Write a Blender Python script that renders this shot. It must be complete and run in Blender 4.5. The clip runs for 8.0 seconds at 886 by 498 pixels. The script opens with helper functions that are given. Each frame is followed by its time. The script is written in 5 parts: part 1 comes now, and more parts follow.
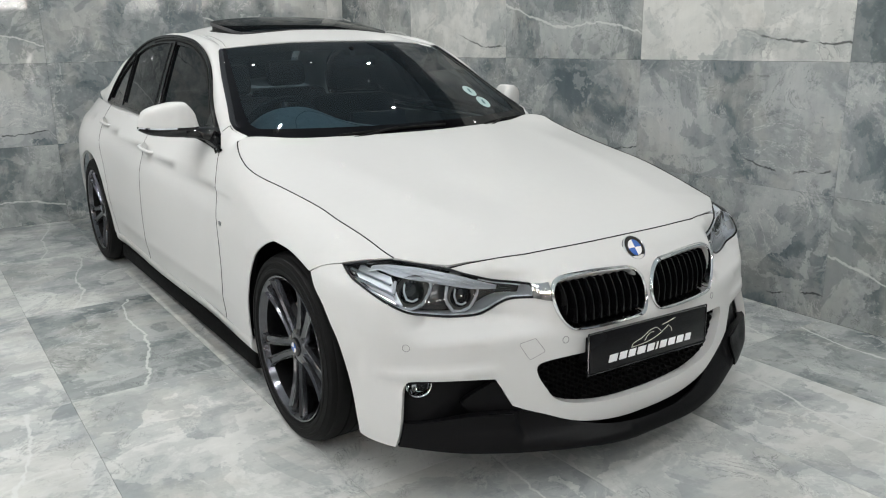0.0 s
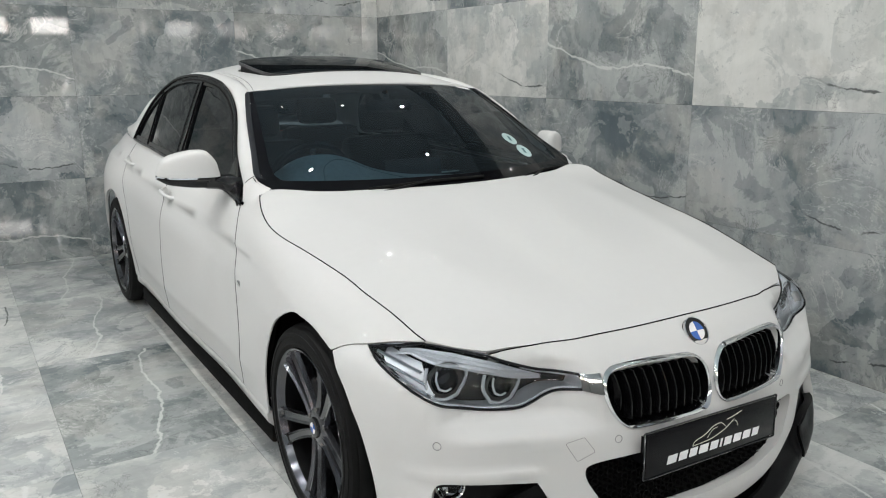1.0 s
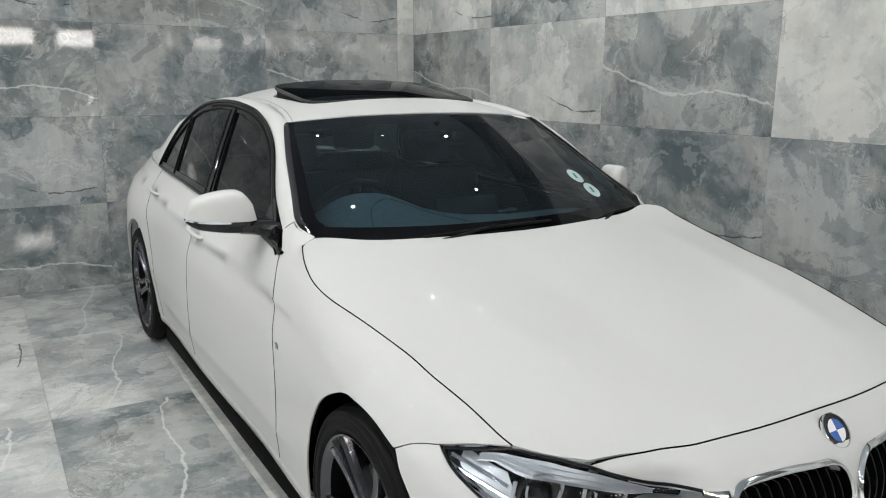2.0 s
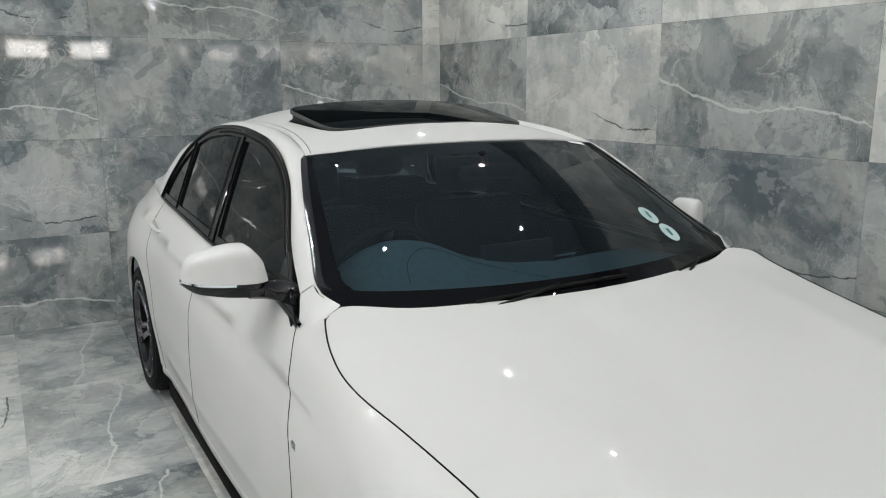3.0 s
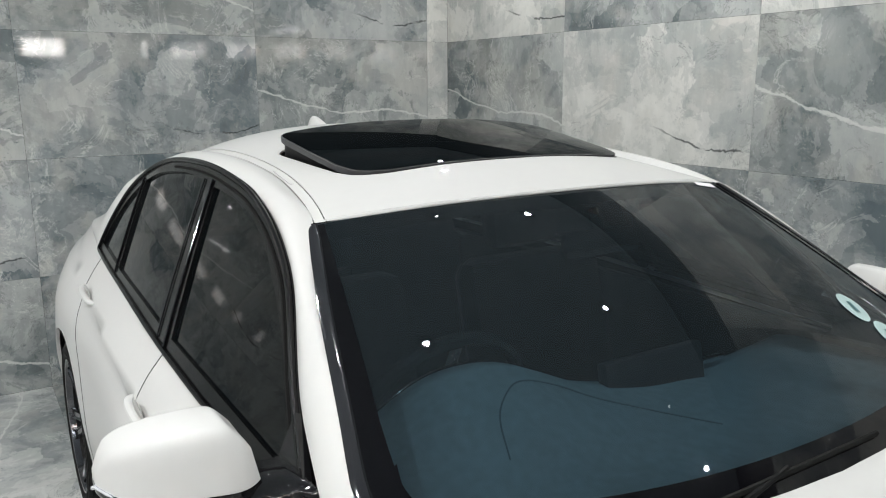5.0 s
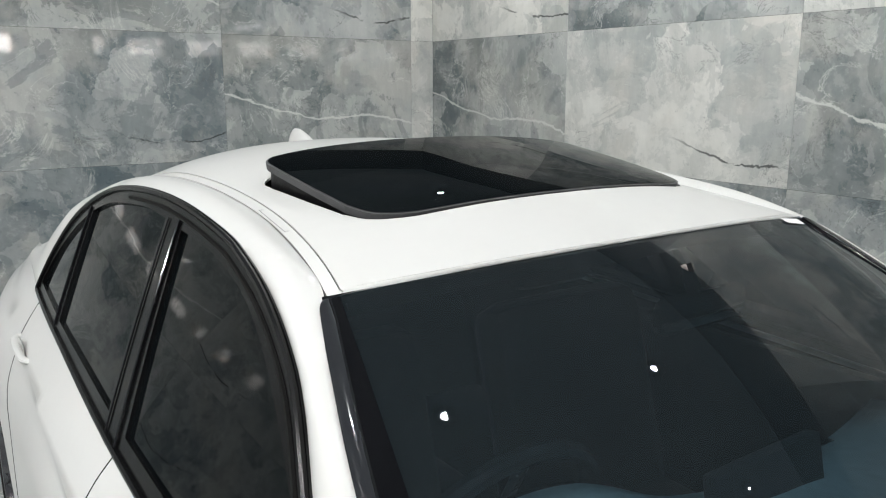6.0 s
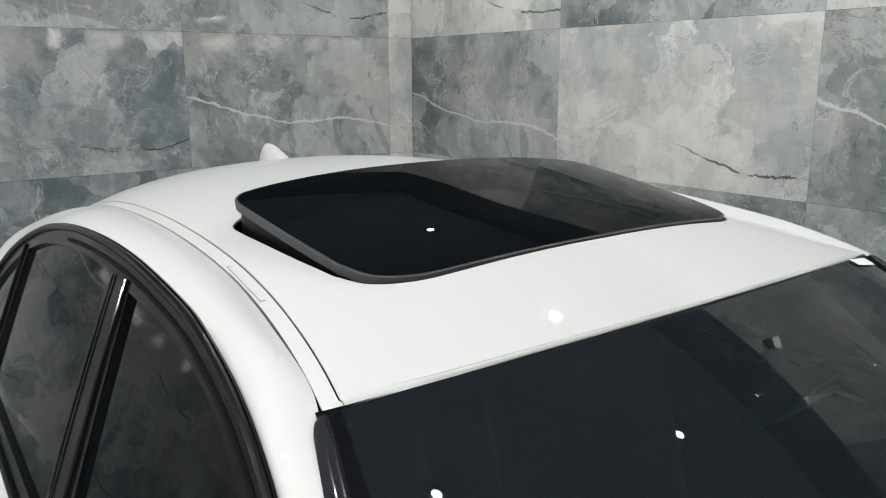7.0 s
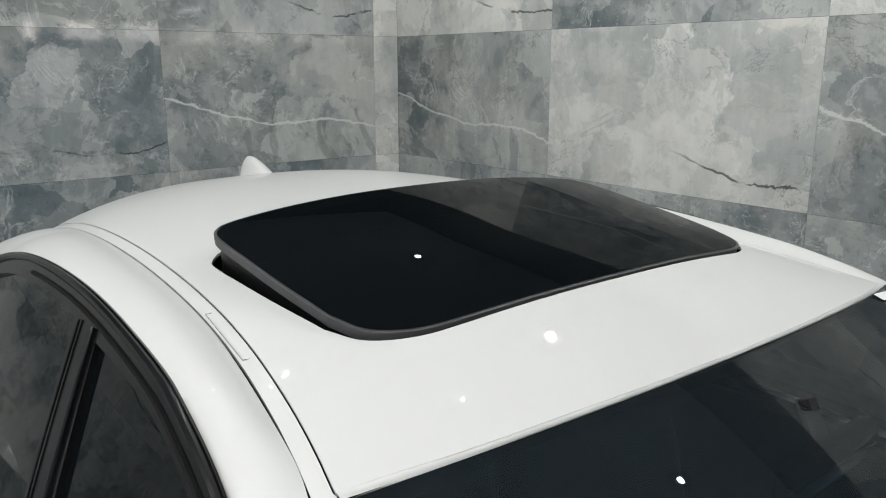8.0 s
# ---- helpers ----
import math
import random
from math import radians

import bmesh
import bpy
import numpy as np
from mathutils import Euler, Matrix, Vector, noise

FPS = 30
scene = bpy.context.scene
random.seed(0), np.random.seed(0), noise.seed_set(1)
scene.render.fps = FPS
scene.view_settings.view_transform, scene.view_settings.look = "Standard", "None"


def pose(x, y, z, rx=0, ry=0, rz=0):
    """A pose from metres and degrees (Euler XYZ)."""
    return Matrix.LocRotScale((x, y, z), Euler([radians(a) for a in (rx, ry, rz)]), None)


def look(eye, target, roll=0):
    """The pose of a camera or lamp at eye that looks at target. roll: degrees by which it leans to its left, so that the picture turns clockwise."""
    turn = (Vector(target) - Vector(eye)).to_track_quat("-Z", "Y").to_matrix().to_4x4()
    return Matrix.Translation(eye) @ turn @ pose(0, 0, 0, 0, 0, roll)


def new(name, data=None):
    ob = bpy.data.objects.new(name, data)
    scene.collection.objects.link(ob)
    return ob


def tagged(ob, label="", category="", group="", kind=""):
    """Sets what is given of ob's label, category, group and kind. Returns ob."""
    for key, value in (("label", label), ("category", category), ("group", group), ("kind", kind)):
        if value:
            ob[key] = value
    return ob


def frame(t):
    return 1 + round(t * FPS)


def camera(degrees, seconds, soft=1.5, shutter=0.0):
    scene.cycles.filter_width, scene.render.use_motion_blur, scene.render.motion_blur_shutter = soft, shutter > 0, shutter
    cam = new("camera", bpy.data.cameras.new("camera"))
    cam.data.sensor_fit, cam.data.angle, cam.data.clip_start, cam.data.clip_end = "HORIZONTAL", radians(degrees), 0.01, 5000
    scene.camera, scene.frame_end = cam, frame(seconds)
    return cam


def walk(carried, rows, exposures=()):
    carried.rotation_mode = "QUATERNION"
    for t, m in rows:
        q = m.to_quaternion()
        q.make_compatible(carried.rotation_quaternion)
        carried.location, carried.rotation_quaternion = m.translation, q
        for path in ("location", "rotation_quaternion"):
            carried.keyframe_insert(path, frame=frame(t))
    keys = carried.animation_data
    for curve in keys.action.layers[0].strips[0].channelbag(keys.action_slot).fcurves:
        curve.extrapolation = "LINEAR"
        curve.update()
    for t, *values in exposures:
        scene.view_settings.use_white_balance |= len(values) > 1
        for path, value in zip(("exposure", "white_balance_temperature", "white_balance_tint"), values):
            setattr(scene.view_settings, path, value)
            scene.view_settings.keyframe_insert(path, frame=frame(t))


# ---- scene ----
from mathutils import geometry

cam = camera(59.5, 8.0, soft=1.1)
PATH = [
    (0, (-1.797, -2.233, 1.275), (-0.695, -0.645, 0.761), -0.8),
    (0.5, (-1.705, -2.157, 1.312), (-0.641, -0.536, 0.822), -0.0),
    (1, (-1.661, -2.0, 1.356), (-0.615, -0.356, 0.903), -0.1),
    (1.5, (-1.66, -1.792, 1.405), (-0.632, -0.133, 0.969), -0.1),
    (1.7, (-1.642, -1.717, 1.413), (-0.623, -0.052, 0.98), 0.2),
    (2.8, (-1.435, -1.222, 1.454), (-0.454, 0.473, 1.050), -0.3),
    (3, (-1.411, -1.106, 1.472), (-0.438, 0.592, 1.064), -0.3),
    (3.5, (-1.35, -0.867, 1.488), (-0.367, 0.827, 1.084), -0.2),
    (4, (-1.213, -0.64, 1.505), (-0.213, 1.043, 1.094), -0.0),
    (4.5, (-1.181, -0.373, 1.501), (-0.17, 1.301, 1.082), 0.0),
    (4.7, (-1.172, -0.264, 1.505), (-0.150, 1.404, 1.091), -0.1),
    (5.8, (-1.016, 0.219, 1.546), (0.078, 1.840, 1.125), -0.2),
    (6, (-1.02, 0.312, 1.546), (0.098, 1.917, 1.129), 0.0),
    (6.5, (-0.993, 0.489, 1.566), (0.162, 2.065, 1.142), -0.2),
    (7, (-0.907, 0.588, 1.592), (0.271, 2.144, 1.153), -0.2),
    (7.5, (-0.878, 0.66, 1.62), (0.317, 2.198, 1.167), -0.1),
    (8, (-0.857, 0.693, 1.64), (0.353, 2.217, 1.178), -0.0),
]
walk(cam, [(t, look(eye, target, roll)) for t, eye, target, roll in PATH],
     exposures=[(0, -.08), (1, -.13), (1.5, -.16), (2.8, -.31), (3.5, -.26), (4.5, -.07), (5.8, .11), (6.5, .06), (7, -.03), (8, -.15)])


# ---- light ----
world = bpy.data.worlds.new("world")
world.use_nodes = True
scene.world = world
world.node_tree.nodes["Background"].inputs[0].default_value = (.02, .022, .025, 1)
CEILING = 2.80


# ---- material tools ----
def material(name):
    m = bpy.data.materials.new(name)
    m.use_nodes = True
    nt = m.node_tree
    b = nt.nodes["Principled BSDF"]

    def node(kind, **values):
        n = nt.nodes.new(kind)
        for key, value in values.items():
            if key == "operation":
                n.operation = value
            elif key == "use_clamp":
                n.use_clamp = value
            elif key == "interpolation_type":
                n.interpolation_type = value
            elif key == "data_type":
                n.data_type = value
            elif key == "blend_type":
                n.blend_type = value
            elif key == "distance":
                n.distance = value
            else:
                n.inputs[key].default_value = value
        return n

    def join(a, b_):
        nt.links.new(a, b_)
    return m, nt, b, node, join


def plain(name, colour, rough=.5, metal=0.0, coat=0.0, bump=0.0, size=60.0, vary=.08, spec=.5):
    """A surface with faint mottling in colour and gloss, and fine relief."""
    m, nt, b, node, join = material(name)
    tc = node("ShaderNodeTexCoord")
    n1 = node("ShaderNodeTexNoise", Scale=size, Detail=4.0)
    n2 = node("ShaderNodeTexNoise", Scale=size / 14, Detail=3.0)
    join(tc.outputs["Object"], n1.inputs["Vector"])
    join(tc.outputs["Object"], n2.inputs["Vector"])
    ramp = node("ShaderNodeValToRGB")
    c = Vector(colour)
    ramp.color_ramp.elements[0].color = (*(c * (1 - vary)), 1)
    ramp.color_ramp.elements[1].color = (*(c * (1 + vary)), 1)
    ramp.color_ramp.elements[0].position, ramp.color_ramp.elements[1].position = .3, .7
    join(n2.outputs["Fac"], ramp.inputs["Fac"])
    join(ramp.outputs["Color"], b.inputs["Base Color"])
    mr = node("ShaderNodeMapRange")
    mr.inputs["To Min"].default_value, mr.inputs["To Max"].default_value = rough * .85, min(1, rough * 1.15)
    join(n1.outputs["Fac"], mr.inputs["Value"])
    join(mr.outputs["Result"], b.inputs["Roughness"])
    b.inputs["Metallic"].default_value = metal
    b.inputs["Coat Weight"].default_value = coat
    b.inputs["Coat Roughness"].default_value = .012
    b.inputs["Specular IOR Level"].default_value = spec
    if bump:
        bp = node("ShaderNodeBump", Strength=bump, Distance=.002)
        join(n1.outputs["Fac"], bp.inputs["Height"])
        join(bp.outputs["Normal"], b.inputs["Normal"])
    return m


def glow(name, colour, strength):
    m, nt, b, node, join = material(name)
    b.inputs["Base Color"].default_value = (.8, .8, .8, 1)
    b.inputs["Emission Color"].default_value = (*colour, 1)
    b.inputs["Emission Strength"].default_value = strength
    return m


def glass(name, tint, ior=1.5, rough=0.0, film=0.0):
    """Tinted pane: clear in front, mirroring at a grazing view."""
    m, nt, b, node, join = material(name)
    nt.nodes.remove(b)
    clear = node("ShaderNodeBsdfTransparent", Color=(*tint, 1))
    gloss = node("ShaderNodeBsdfGlossy", Roughness=rough, Color=(1, 1, 1, 1))
    fr = node("ShaderNodeFresnel", IOR=ior)
    mix = node("ShaderNodeMixShader")
    join(fr.outputs[0], mix.inputs[0])
    join(clear.outputs[0], mix.inputs[1])
    join(gloss.outputs[0], mix.inputs[2])
    last = mix
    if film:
        # thin film of dust, tinted blue to paint in haze and ceiling reflection
        dust_haze = node("ShaderNodeBsdfDiffuse", Color=(.36, .50, .585, 1))
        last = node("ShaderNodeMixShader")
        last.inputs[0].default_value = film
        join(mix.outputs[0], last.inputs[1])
        join(dust_haze.outputs[0], last.inputs[2])
    join(last.outputs[0], nt.nodes["Material Output"].inputs["Surface"])
    return m


def marble(name, vein, crack, light=(.58, .60, .59), dark=(.23, .265, .275), rough=.035):
    """Printed stone tile: clouds of two greys, specks, hairlines, with a pale vein or a dark crack across it.
    vein and crack: heights along the tile at five even steps, or None. The tile's long side is its local x, 1.17 long."""
    m, nt, b, node, join = material(name)
    tc, info = node("ShaderNodeTexCoord"), node("ShaderNodeObjectInfo")
    rnd = node("ShaderNodeMath", operation="MULTIPLY")
    rnd.inputs[1].default_value = 37.0
    join(info.outputs["Random"], rnd.inputs[0])
    off = node("ShaderNodeCombineXYZ")
    join(rnd.outputs[0], off.inputs[0])
    join(rnd.outputs[0], off.inputs[2])
    add = node("ShaderNodeVectorMath", operation="ADD")
    join(tc.outputs["Object"], add.inputs[0])
    join(off.outputs[0], add.inputs[1])
    p = add.outputs[0]

    def nz(scale, detail=5.0, rough_=.55, warp=0.0):
        n = node("ShaderNodeTexNoise", Scale=scale, Detail=detail, Roughness=rough_, Distortion=warp)
        join(p, n.inputs["Vector"])
        return n.outputs["Fac"]

    def calc(op, a, c, clamp=False):
        n = node("ShaderNodeMath", operation=op, use_clamp=clamp)
        for i, v in enumerate((a, c)):
            if isinstance(v, (int, float)):
                n.inputs[i].default_value = v
            else:
                join(v, n.inputs[i])
        return n.outputs[0]

    def band(value, lo, hi):
        n = node("ShaderNodeMapRange", interpolation_type="SMOOTHSTEP")
        n.inputs["From Min"].default_value, n.inputs["From Max"].default_value = lo, hi
        join(value, n.inputs["Value"])
        return n.outputs["Result"]

    def blend(fac, a, c, kind="MIX"):
        n = node("ShaderNodeMix", data_type="RGBA", blend_type=kind)
        for i, v in ((0, fac), (6, a), (7, c)):
            if isinstance(v, (int, float)):
                n.inputs[i].default_value = v
            elif isinstance(v, tuple):
                n.inputs[i].default_value = (*v, 1)
            else:
                join(v, n.inputs[i])
        return n.outputs[2]

    # broad clouds, brushed patches with ragged edges, streaks and specks
    def lerp3(t):
        return tuple(d + (l - d) * t for d, l in zip(dark, light))

    def steps(value, stops):
        """Tones that change abruptly, as in brushed print: (place, tone between dark and light)."""
        ramp = node("ShaderNodeValToRGB")
        els = ramp.color_ramp.elements
        while len(els) < len(stops):
            els.new(.5)
        for e, (x, t) in zip(els, stops):
            e.position, e.color = x, (*lerp3(t), 1)
        join(value, ramp.inputs["Fac"])
        return ramp.outputs["Color"]
    clouds = nz(1.7, 9.0, .64, .55)
    patches = nz(4.6, 10.0, .70, .8)
    ragged = node("ShaderNodeVectorMath", operation="MULTIPLY_ADD")
    wob3 = node("ShaderNodeTexNoise", Scale=5.0, Detail=8.0, Roughness=.66)
    join(p, wob3.inputs["Vector"])
    join(wob3.outputs["Color"], ragged.inputs[0])
    ragged.inputs[1].default_value = (.20, .20, .20)
    join(p, ragged.inputs[2])
    cells = node("ShaderNodeTexVoronoi", Scale=4.6, distance="CHEBYCHEV")
    join(ragged.outputs[0], cells.inputs["Vector"])
    cell = node("ShaderNodeSeparateColor")
    join(cells.outputs["Color"], cell.inputs[0])
    grain = nz(90.0, 4.0)
    blots = nz(22.0, 7.0, .75, .3)
    tone = calc("ADD", calc("MULTIPLY", clouds, .62), calc("ADD", calc("MULTIPLY", patches, .26), calc("MULTIPLY", cell.outputs[0], .12)))
    tone = calc("ADD", tone, calc("MULTIPLY", calc("SUBTRACT", info.outputs["Random"], .5), .05))
    colour = steps(tone, ((.36, .0), (.425, .16), (.432, .30), (.475, .42), (.482, .56), (.525, .66), (.532, .82), (.62, 1.0)))
    colour = blend(calc("MULTIPLY", band(nz(2.4, 6.0, .6, .2), .50, .60), .32), colour, (.47, .455, .415))
    colour = blend(calc("MULTIPLY", band(nz(2.1, 8.0, .66, .7), .555, .575), .42), colour, lerp3(.05))
    colour = blend(calc("MULTIPLY", band(nz(3.6, 9.0, .70, .6), .585, .60), .34), colour, lerp3(1.12))
    colour = blend(calc("MULTIPLY", band(blots, .57, .66), calc("MULTIPLY", band(nz(2.9, 4.0), .48, .58), .42)), colour, lerp3(-.25))
    colour = blend(calc("MULTIPLY", band(nz(31.0, 7.0, .75), .60, .70), .30), colour, (.62, .63, .61))
    stretch = node("ShaderNodeVectorMath", operation="MULTIPLY")
    stretch.inputs[1].default_value = (16.0, 3.2, 1.0)
    join(p, stretch.inputs[0])
    streak = node("ShaderNodeTexNoise", Scale=1.0, Detail=7.0, Roughness=.68)
    join(stretch.outputs[0], streak.inputs["Vector"])
    colour = blend(.13, colour, blend(band(streak.outputs["Fac"], .35, .65), (.30, .31, .31), (.72, .73, .71)), "OVERLAY")
    colour = blend(calc("MULTIPLY", band(grain, .35, .75), .20), colour, (.5, .5, .5), "OVERLAY")
    # hairlines
    hair = calc("ABSOLUTE", calc("SUBTRACT", nz(2.6, 6.0, .6, 1.6), .5), 0)
    gate = band(nz(2.0, 2.0), .50, .62)
    colour = blend(calc("MULTIPLY", calc("SUBTRACT", 1.0, band(hair, .0, .006)), calc("MULTIPLY", gate, .55)), colour, (.62, .63, .61))
    hair2 = calc("ABSOLUTE", calc("SUBTRACT", nz(3.4, 7.0, .65, 2.0), .5), 0)
    gate2 = band(nz(1.7, 2.0), .55, .65)
    colour = blend(calc("MULTIPLY", calc("SUBTRACT", 1.0, band(hair2, .0, .005)), calc("MULTIPLY", gate2, .7)), colour, (.06, .065, .065))
    # dark crazing and pale chips along the edges of the patches
    edge = calc("ABSOLUTE", calc("SUBTRACT", nz(5.0, 10.0, .72, .9), .5), 0)
    gate3 = band(nz(3.1, 3.0, .6), .53, .62)
    colour = blend(calc("MULTIPLY", calc("SUBTRACT", 1.0, band(edge, .002, .014)), calc("MULTIPLY", gate3, .55)), colour, (.10, .11, .11))
    edge2 = calc("ABSOLUTE", calc("SUBTRACT", nz(4.2, 10.0, .72, 1.1), .48), 0)
    gate4 = band(nz(2.7, 3.0, .6), .52, .62)
    colour = blend(calc("MULTIPLY", calc("SUBTRACT", 1.0, band(edge2, .002, .020)), calc("MULTIPLY", gate4, .45)), colour, (.66, .66, .63))
    sep = node("ShaderNodeSeparateXYZ")
    join(tc.outputs["Object"], sep.inputs[0])

    def line(heights, width, tint, strength, fade=0.0):
        u = calc("ADD", calc("DIVIDE", sep.outputs[0], 1.17), .5)
        curve = node("ShaderNodeFloatCurve")
        c = curve.mapping.curves[0]
        for i, h in enumerate(heights):
            x = i / (len(heights) - 1)
            if i in (0, len(heights) - 1):
                c.points[0 if i == 0 else -1].location = (x, h)
            else:
                c.points.new(x, h)
        curve.mapping.update()
        join(u, curve.inputs["Value"])
        wob = calc("MULTIPLY", calc("SUBTRACT", nz(5.0, 8.0, .70, .5), .5), .16)
        v = calc("ADD", calc("DIVIDE", sep.outputs[1], .58), .5)
        d = calc("ABSOLUTE", calc("SUBTRACT", calc("ADD", curve.outputs[0], wob), v), 0)
        w = calc("MULTIPLY", nz(12.0, 3.0), width)
        near = calc("SUBTRACT", 1.0, band(calc("DIVIDE", d, w), .35, 1.0))
        if fade:
            near = calc("MULTIPLY", near, calc("MULTIPLY", band(u, fade - .12, fade + .05), band(nz(6.0, 3.0), .40, .50)))
        return blend(calc("MULTIPLY", near, strength), colour, tint)
    if vein:
        colour = line(vein, .026, (.60, .61, .59), .75)
    if crack:
        colour = line(crack, .019, (.030, .035, .036), .8, .62)
    join(colour, b.inputs["Base Color"])
    gl = node("ShaderNodeMapRange")
    gl.inputs["To Min"].default_value, gl.inputs["To Max"].default_value = rough * .7, rough * 1.3
    join(patches, gl.inputs["Value"])
    join(gl.outputs["Result"], b.inputs["Roughness"])
    bp = node("ShaderNodeBump", Strength=.06, Distance=.002)
    join(nz(4.0, 2.0), bp.inputs["Height"])
    join(bp.outputs["Normal"], b.inputs["Normal"])
    return m


WHITE = plain("white_paint", (.575, .573, .560), .55, coat=.5, size=500, vary=.006, spec=.15)
BLACK_GLOSS = plain("black_gloss", (.005, .005, .006), .10, coat=.35, size=200, spec=.3)
BLACK_MATT = plain("black_plastic", (.0035, .0035, .004), .40, bump=.12, size=900, spec=.12)
BLACK_SATIN = plain("black_satin", (.004, .004, .0045), .22, coat=.12, size=200, spec=.2)
TRIM_GREY = plain("trim_dark_grey", (.012, .0125, .0150), .12, coat=.9, size=200, spec=.4)
BLACK_VOID = plain("black_underbody", (.003, .003, .003), .8, spec=.1)
RUBBER = plain("rubber", (.006, .006, .006), .6, bump=.25, size=300, vary=.2, spec=.12)
CHROME = plain("chrome", (.80, .81, .82), .07, metal=1.0, size=120, vary=.03)
SATIN = plain("satin_silver", (.42, .43, .44), .28, metal=1.0, size=120)
RIM_GREY = plain("rim_grey", (.080, .082, .092), .17, metal=.9, coat=.8, size=220, vary=.1)
SEAL_GREY = plain("seal_grey", (.045, .045, .048), .6, size=300)
STEEL = plain("brake_steel", (.14, .135, .13), .35, metal=1.0, size=80, vary=.2)
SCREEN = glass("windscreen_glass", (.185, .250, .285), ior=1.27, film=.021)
FRIT = plain("frit_black", (.003, .003, .004), .03, size=200, spec=.25)
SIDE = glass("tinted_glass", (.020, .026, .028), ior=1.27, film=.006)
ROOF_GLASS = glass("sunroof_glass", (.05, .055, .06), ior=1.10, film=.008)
LENS = glass("lamp_lens", (.92, .94, .95), ior=1.36)
# dash colour lightened to pale cyan: haze in the windscreen painted in
DASH = plain("dash_plastic_hazed", (.72, .80, .81), .55, bump=.3, size=700)
LEATHER = plain("leather", (.006, .006, .0065), .5, bump=.35, size=260, vary=.15, spec=.2)
TILE_A = marble("tile_vein", (.55, .40, .30, .32, .20), None, light=(.40, .415, .405), dark=(.105, .128, .136))
TILE_B = marble("tile_crack", None, (.30, .28, .26, .13, .20), light=(.41, .425, .42), dark=(.105, .132, .145))
TILE_C = marble("tile_cloud", None, (.36, .33, .26, .12, .10), light=(.67, .667, .63), dark=(.33, .35, .345))
TILE_D = marble("tile_pale", None, None, light=(.64, .64, .612), dark=(.30, .322, .322))
TILE_E = marble("tile_pale_vein", (.62, .48, .44, .30, .26), None, light=(.58, .585, .565), dark=(.24, .262, .268))
GROUT = plain("grout", (.33, .34, .335), .8, bump=.3, size=400)
PAINT_DARK = plain("dark_wall_paint", (.012, .012, .013), .7, size=9, vary=.2)
CEILING_PAINT = plain("ceiling_paint", (.52, .57, .63), .8, bump=.2, size=40)
PLASTER = plain("pale_plaster", (.34, .34, .33), .7, bump=.2, size=60)


# ---- mesh tools ----
def mesh_object(name, verts, faces, mat, parent=None, label="", smooth=True, normals=None):
    me = bpy.data.meshes.new(name)
    me.from_pydata([tuple(v) for v in verts], [], faces)
    me.materials.append(mat)
    if smooth:
        me.shade_smooth()
    if normals is not None:
        me.normals_split_custom_set_from_vertices([tuple(n) for n in normals])
    ob = new(name, me)
    if parent:
        ob.parent = parent
    return tagged(ob, label)


def part(name, bm, mat, parent, label="", smooth=True, angle=35):
    """Links a bmesh as one mesh object under a thing or a part."""
    me = bpy.data.meshes.new(name)
    bmesh.ops.recalc_face_normals(bm, faces=bm.faces[:])
    bm.to_mesh(me)
    bm.free()
    me.materials.append(mat)
    if smooth:
        me.shade_smooth()
        me.set_sharp_from_angle(angle=radians(angle))
    ob = new(name, me)
    if parent:
        ob.parent = parent
    return tagged(ob, label)


def thing(name, label, category, group="", at=(0, 0, 0)):
    ob = new(name)
    ob.empty_display_size = .1
    ob.location = at
    return tagged(ob, label, category, group)


def box(bm, lo, hi, bevel=0.0, turn=None):
    """A box between two corners, with rounded edges."""
    lo, hi = Vector(lo), Vector(hi)
    m = Matrix.Translation((lo + hi) / 2) @ (turn or Matrix()) @ Matrix.Diagonal((*(hi - lo), 1))
    made = bmesh.ops.create_cube(bm, size=1, matrix=m)["verts"]
    if bevel:
        edges = list({e for v in made for e in v.link_edges})
        bmesh.ops.bevel(bm, geom=edges, offset=bevel, segments=2, profile=.5, affect="EDGES")
    return bm


def turned(bm, profile, steps=48, m=None):
    """Revolves (radius, height) points round the local z axis."""
    m = m or Matrix()
    rings = [[bm.verts.new(m @ Vector((r * math.cos(a), r * math.sin(a), h))) for a in (2 * math.pi * i / steps for i in range(steps))] for r, h in profile]
    for p, q in zip(rings, rings[1:]):
        for i in range(steps):
            j = (i + 1) % steps
            bm.faces.new((p[i], p[j], q[j], q[i]))
    return bm


def tube(bm, points, radius, sides=8, closed=False, flat=1.0):
    """A bar of round section along points; flat squeezes it across."""
    pts = [Vector(p) for p in points]
    rings, n = [], len(pts)
    side = None
    for i, p in enumerate(pts):
        a = pts[i - 1] if i or closed else p
        b = pts[(i + 1) % n] if i < n - 1 or closed else p
        d = (b - a).normalized()
        if side is None:
            side = d.cross(Vector((0, 0, 1)))
            if side.length < .1:
                side = d.cross(Vector((0, 1, 0)))
        side = (side - d * side.dot(d)).normalized()
        up = side.cross(d)
        r = radius(i / max(1, n - 1)) if callable(radius) else radius
        rings.append([bm.verts.new(p + side * r * math.cos(t) + up * r * flat * math.sin(t)) for t in (2 * math.pi * k / sides for k in range(sides))])
    for i in range(n if closed else n - 1):
        p, q = rings[i], rings[(i + 1) % n]
        for k in range(sides):
            l = (k + 1) % sides
            bm.faces.new((p[k], p[l], q[l], q[k]))
    if not closed:
        bm.faces.new(rings[0])
        bm.faces.new(rings[-1][::-1])
    return bm


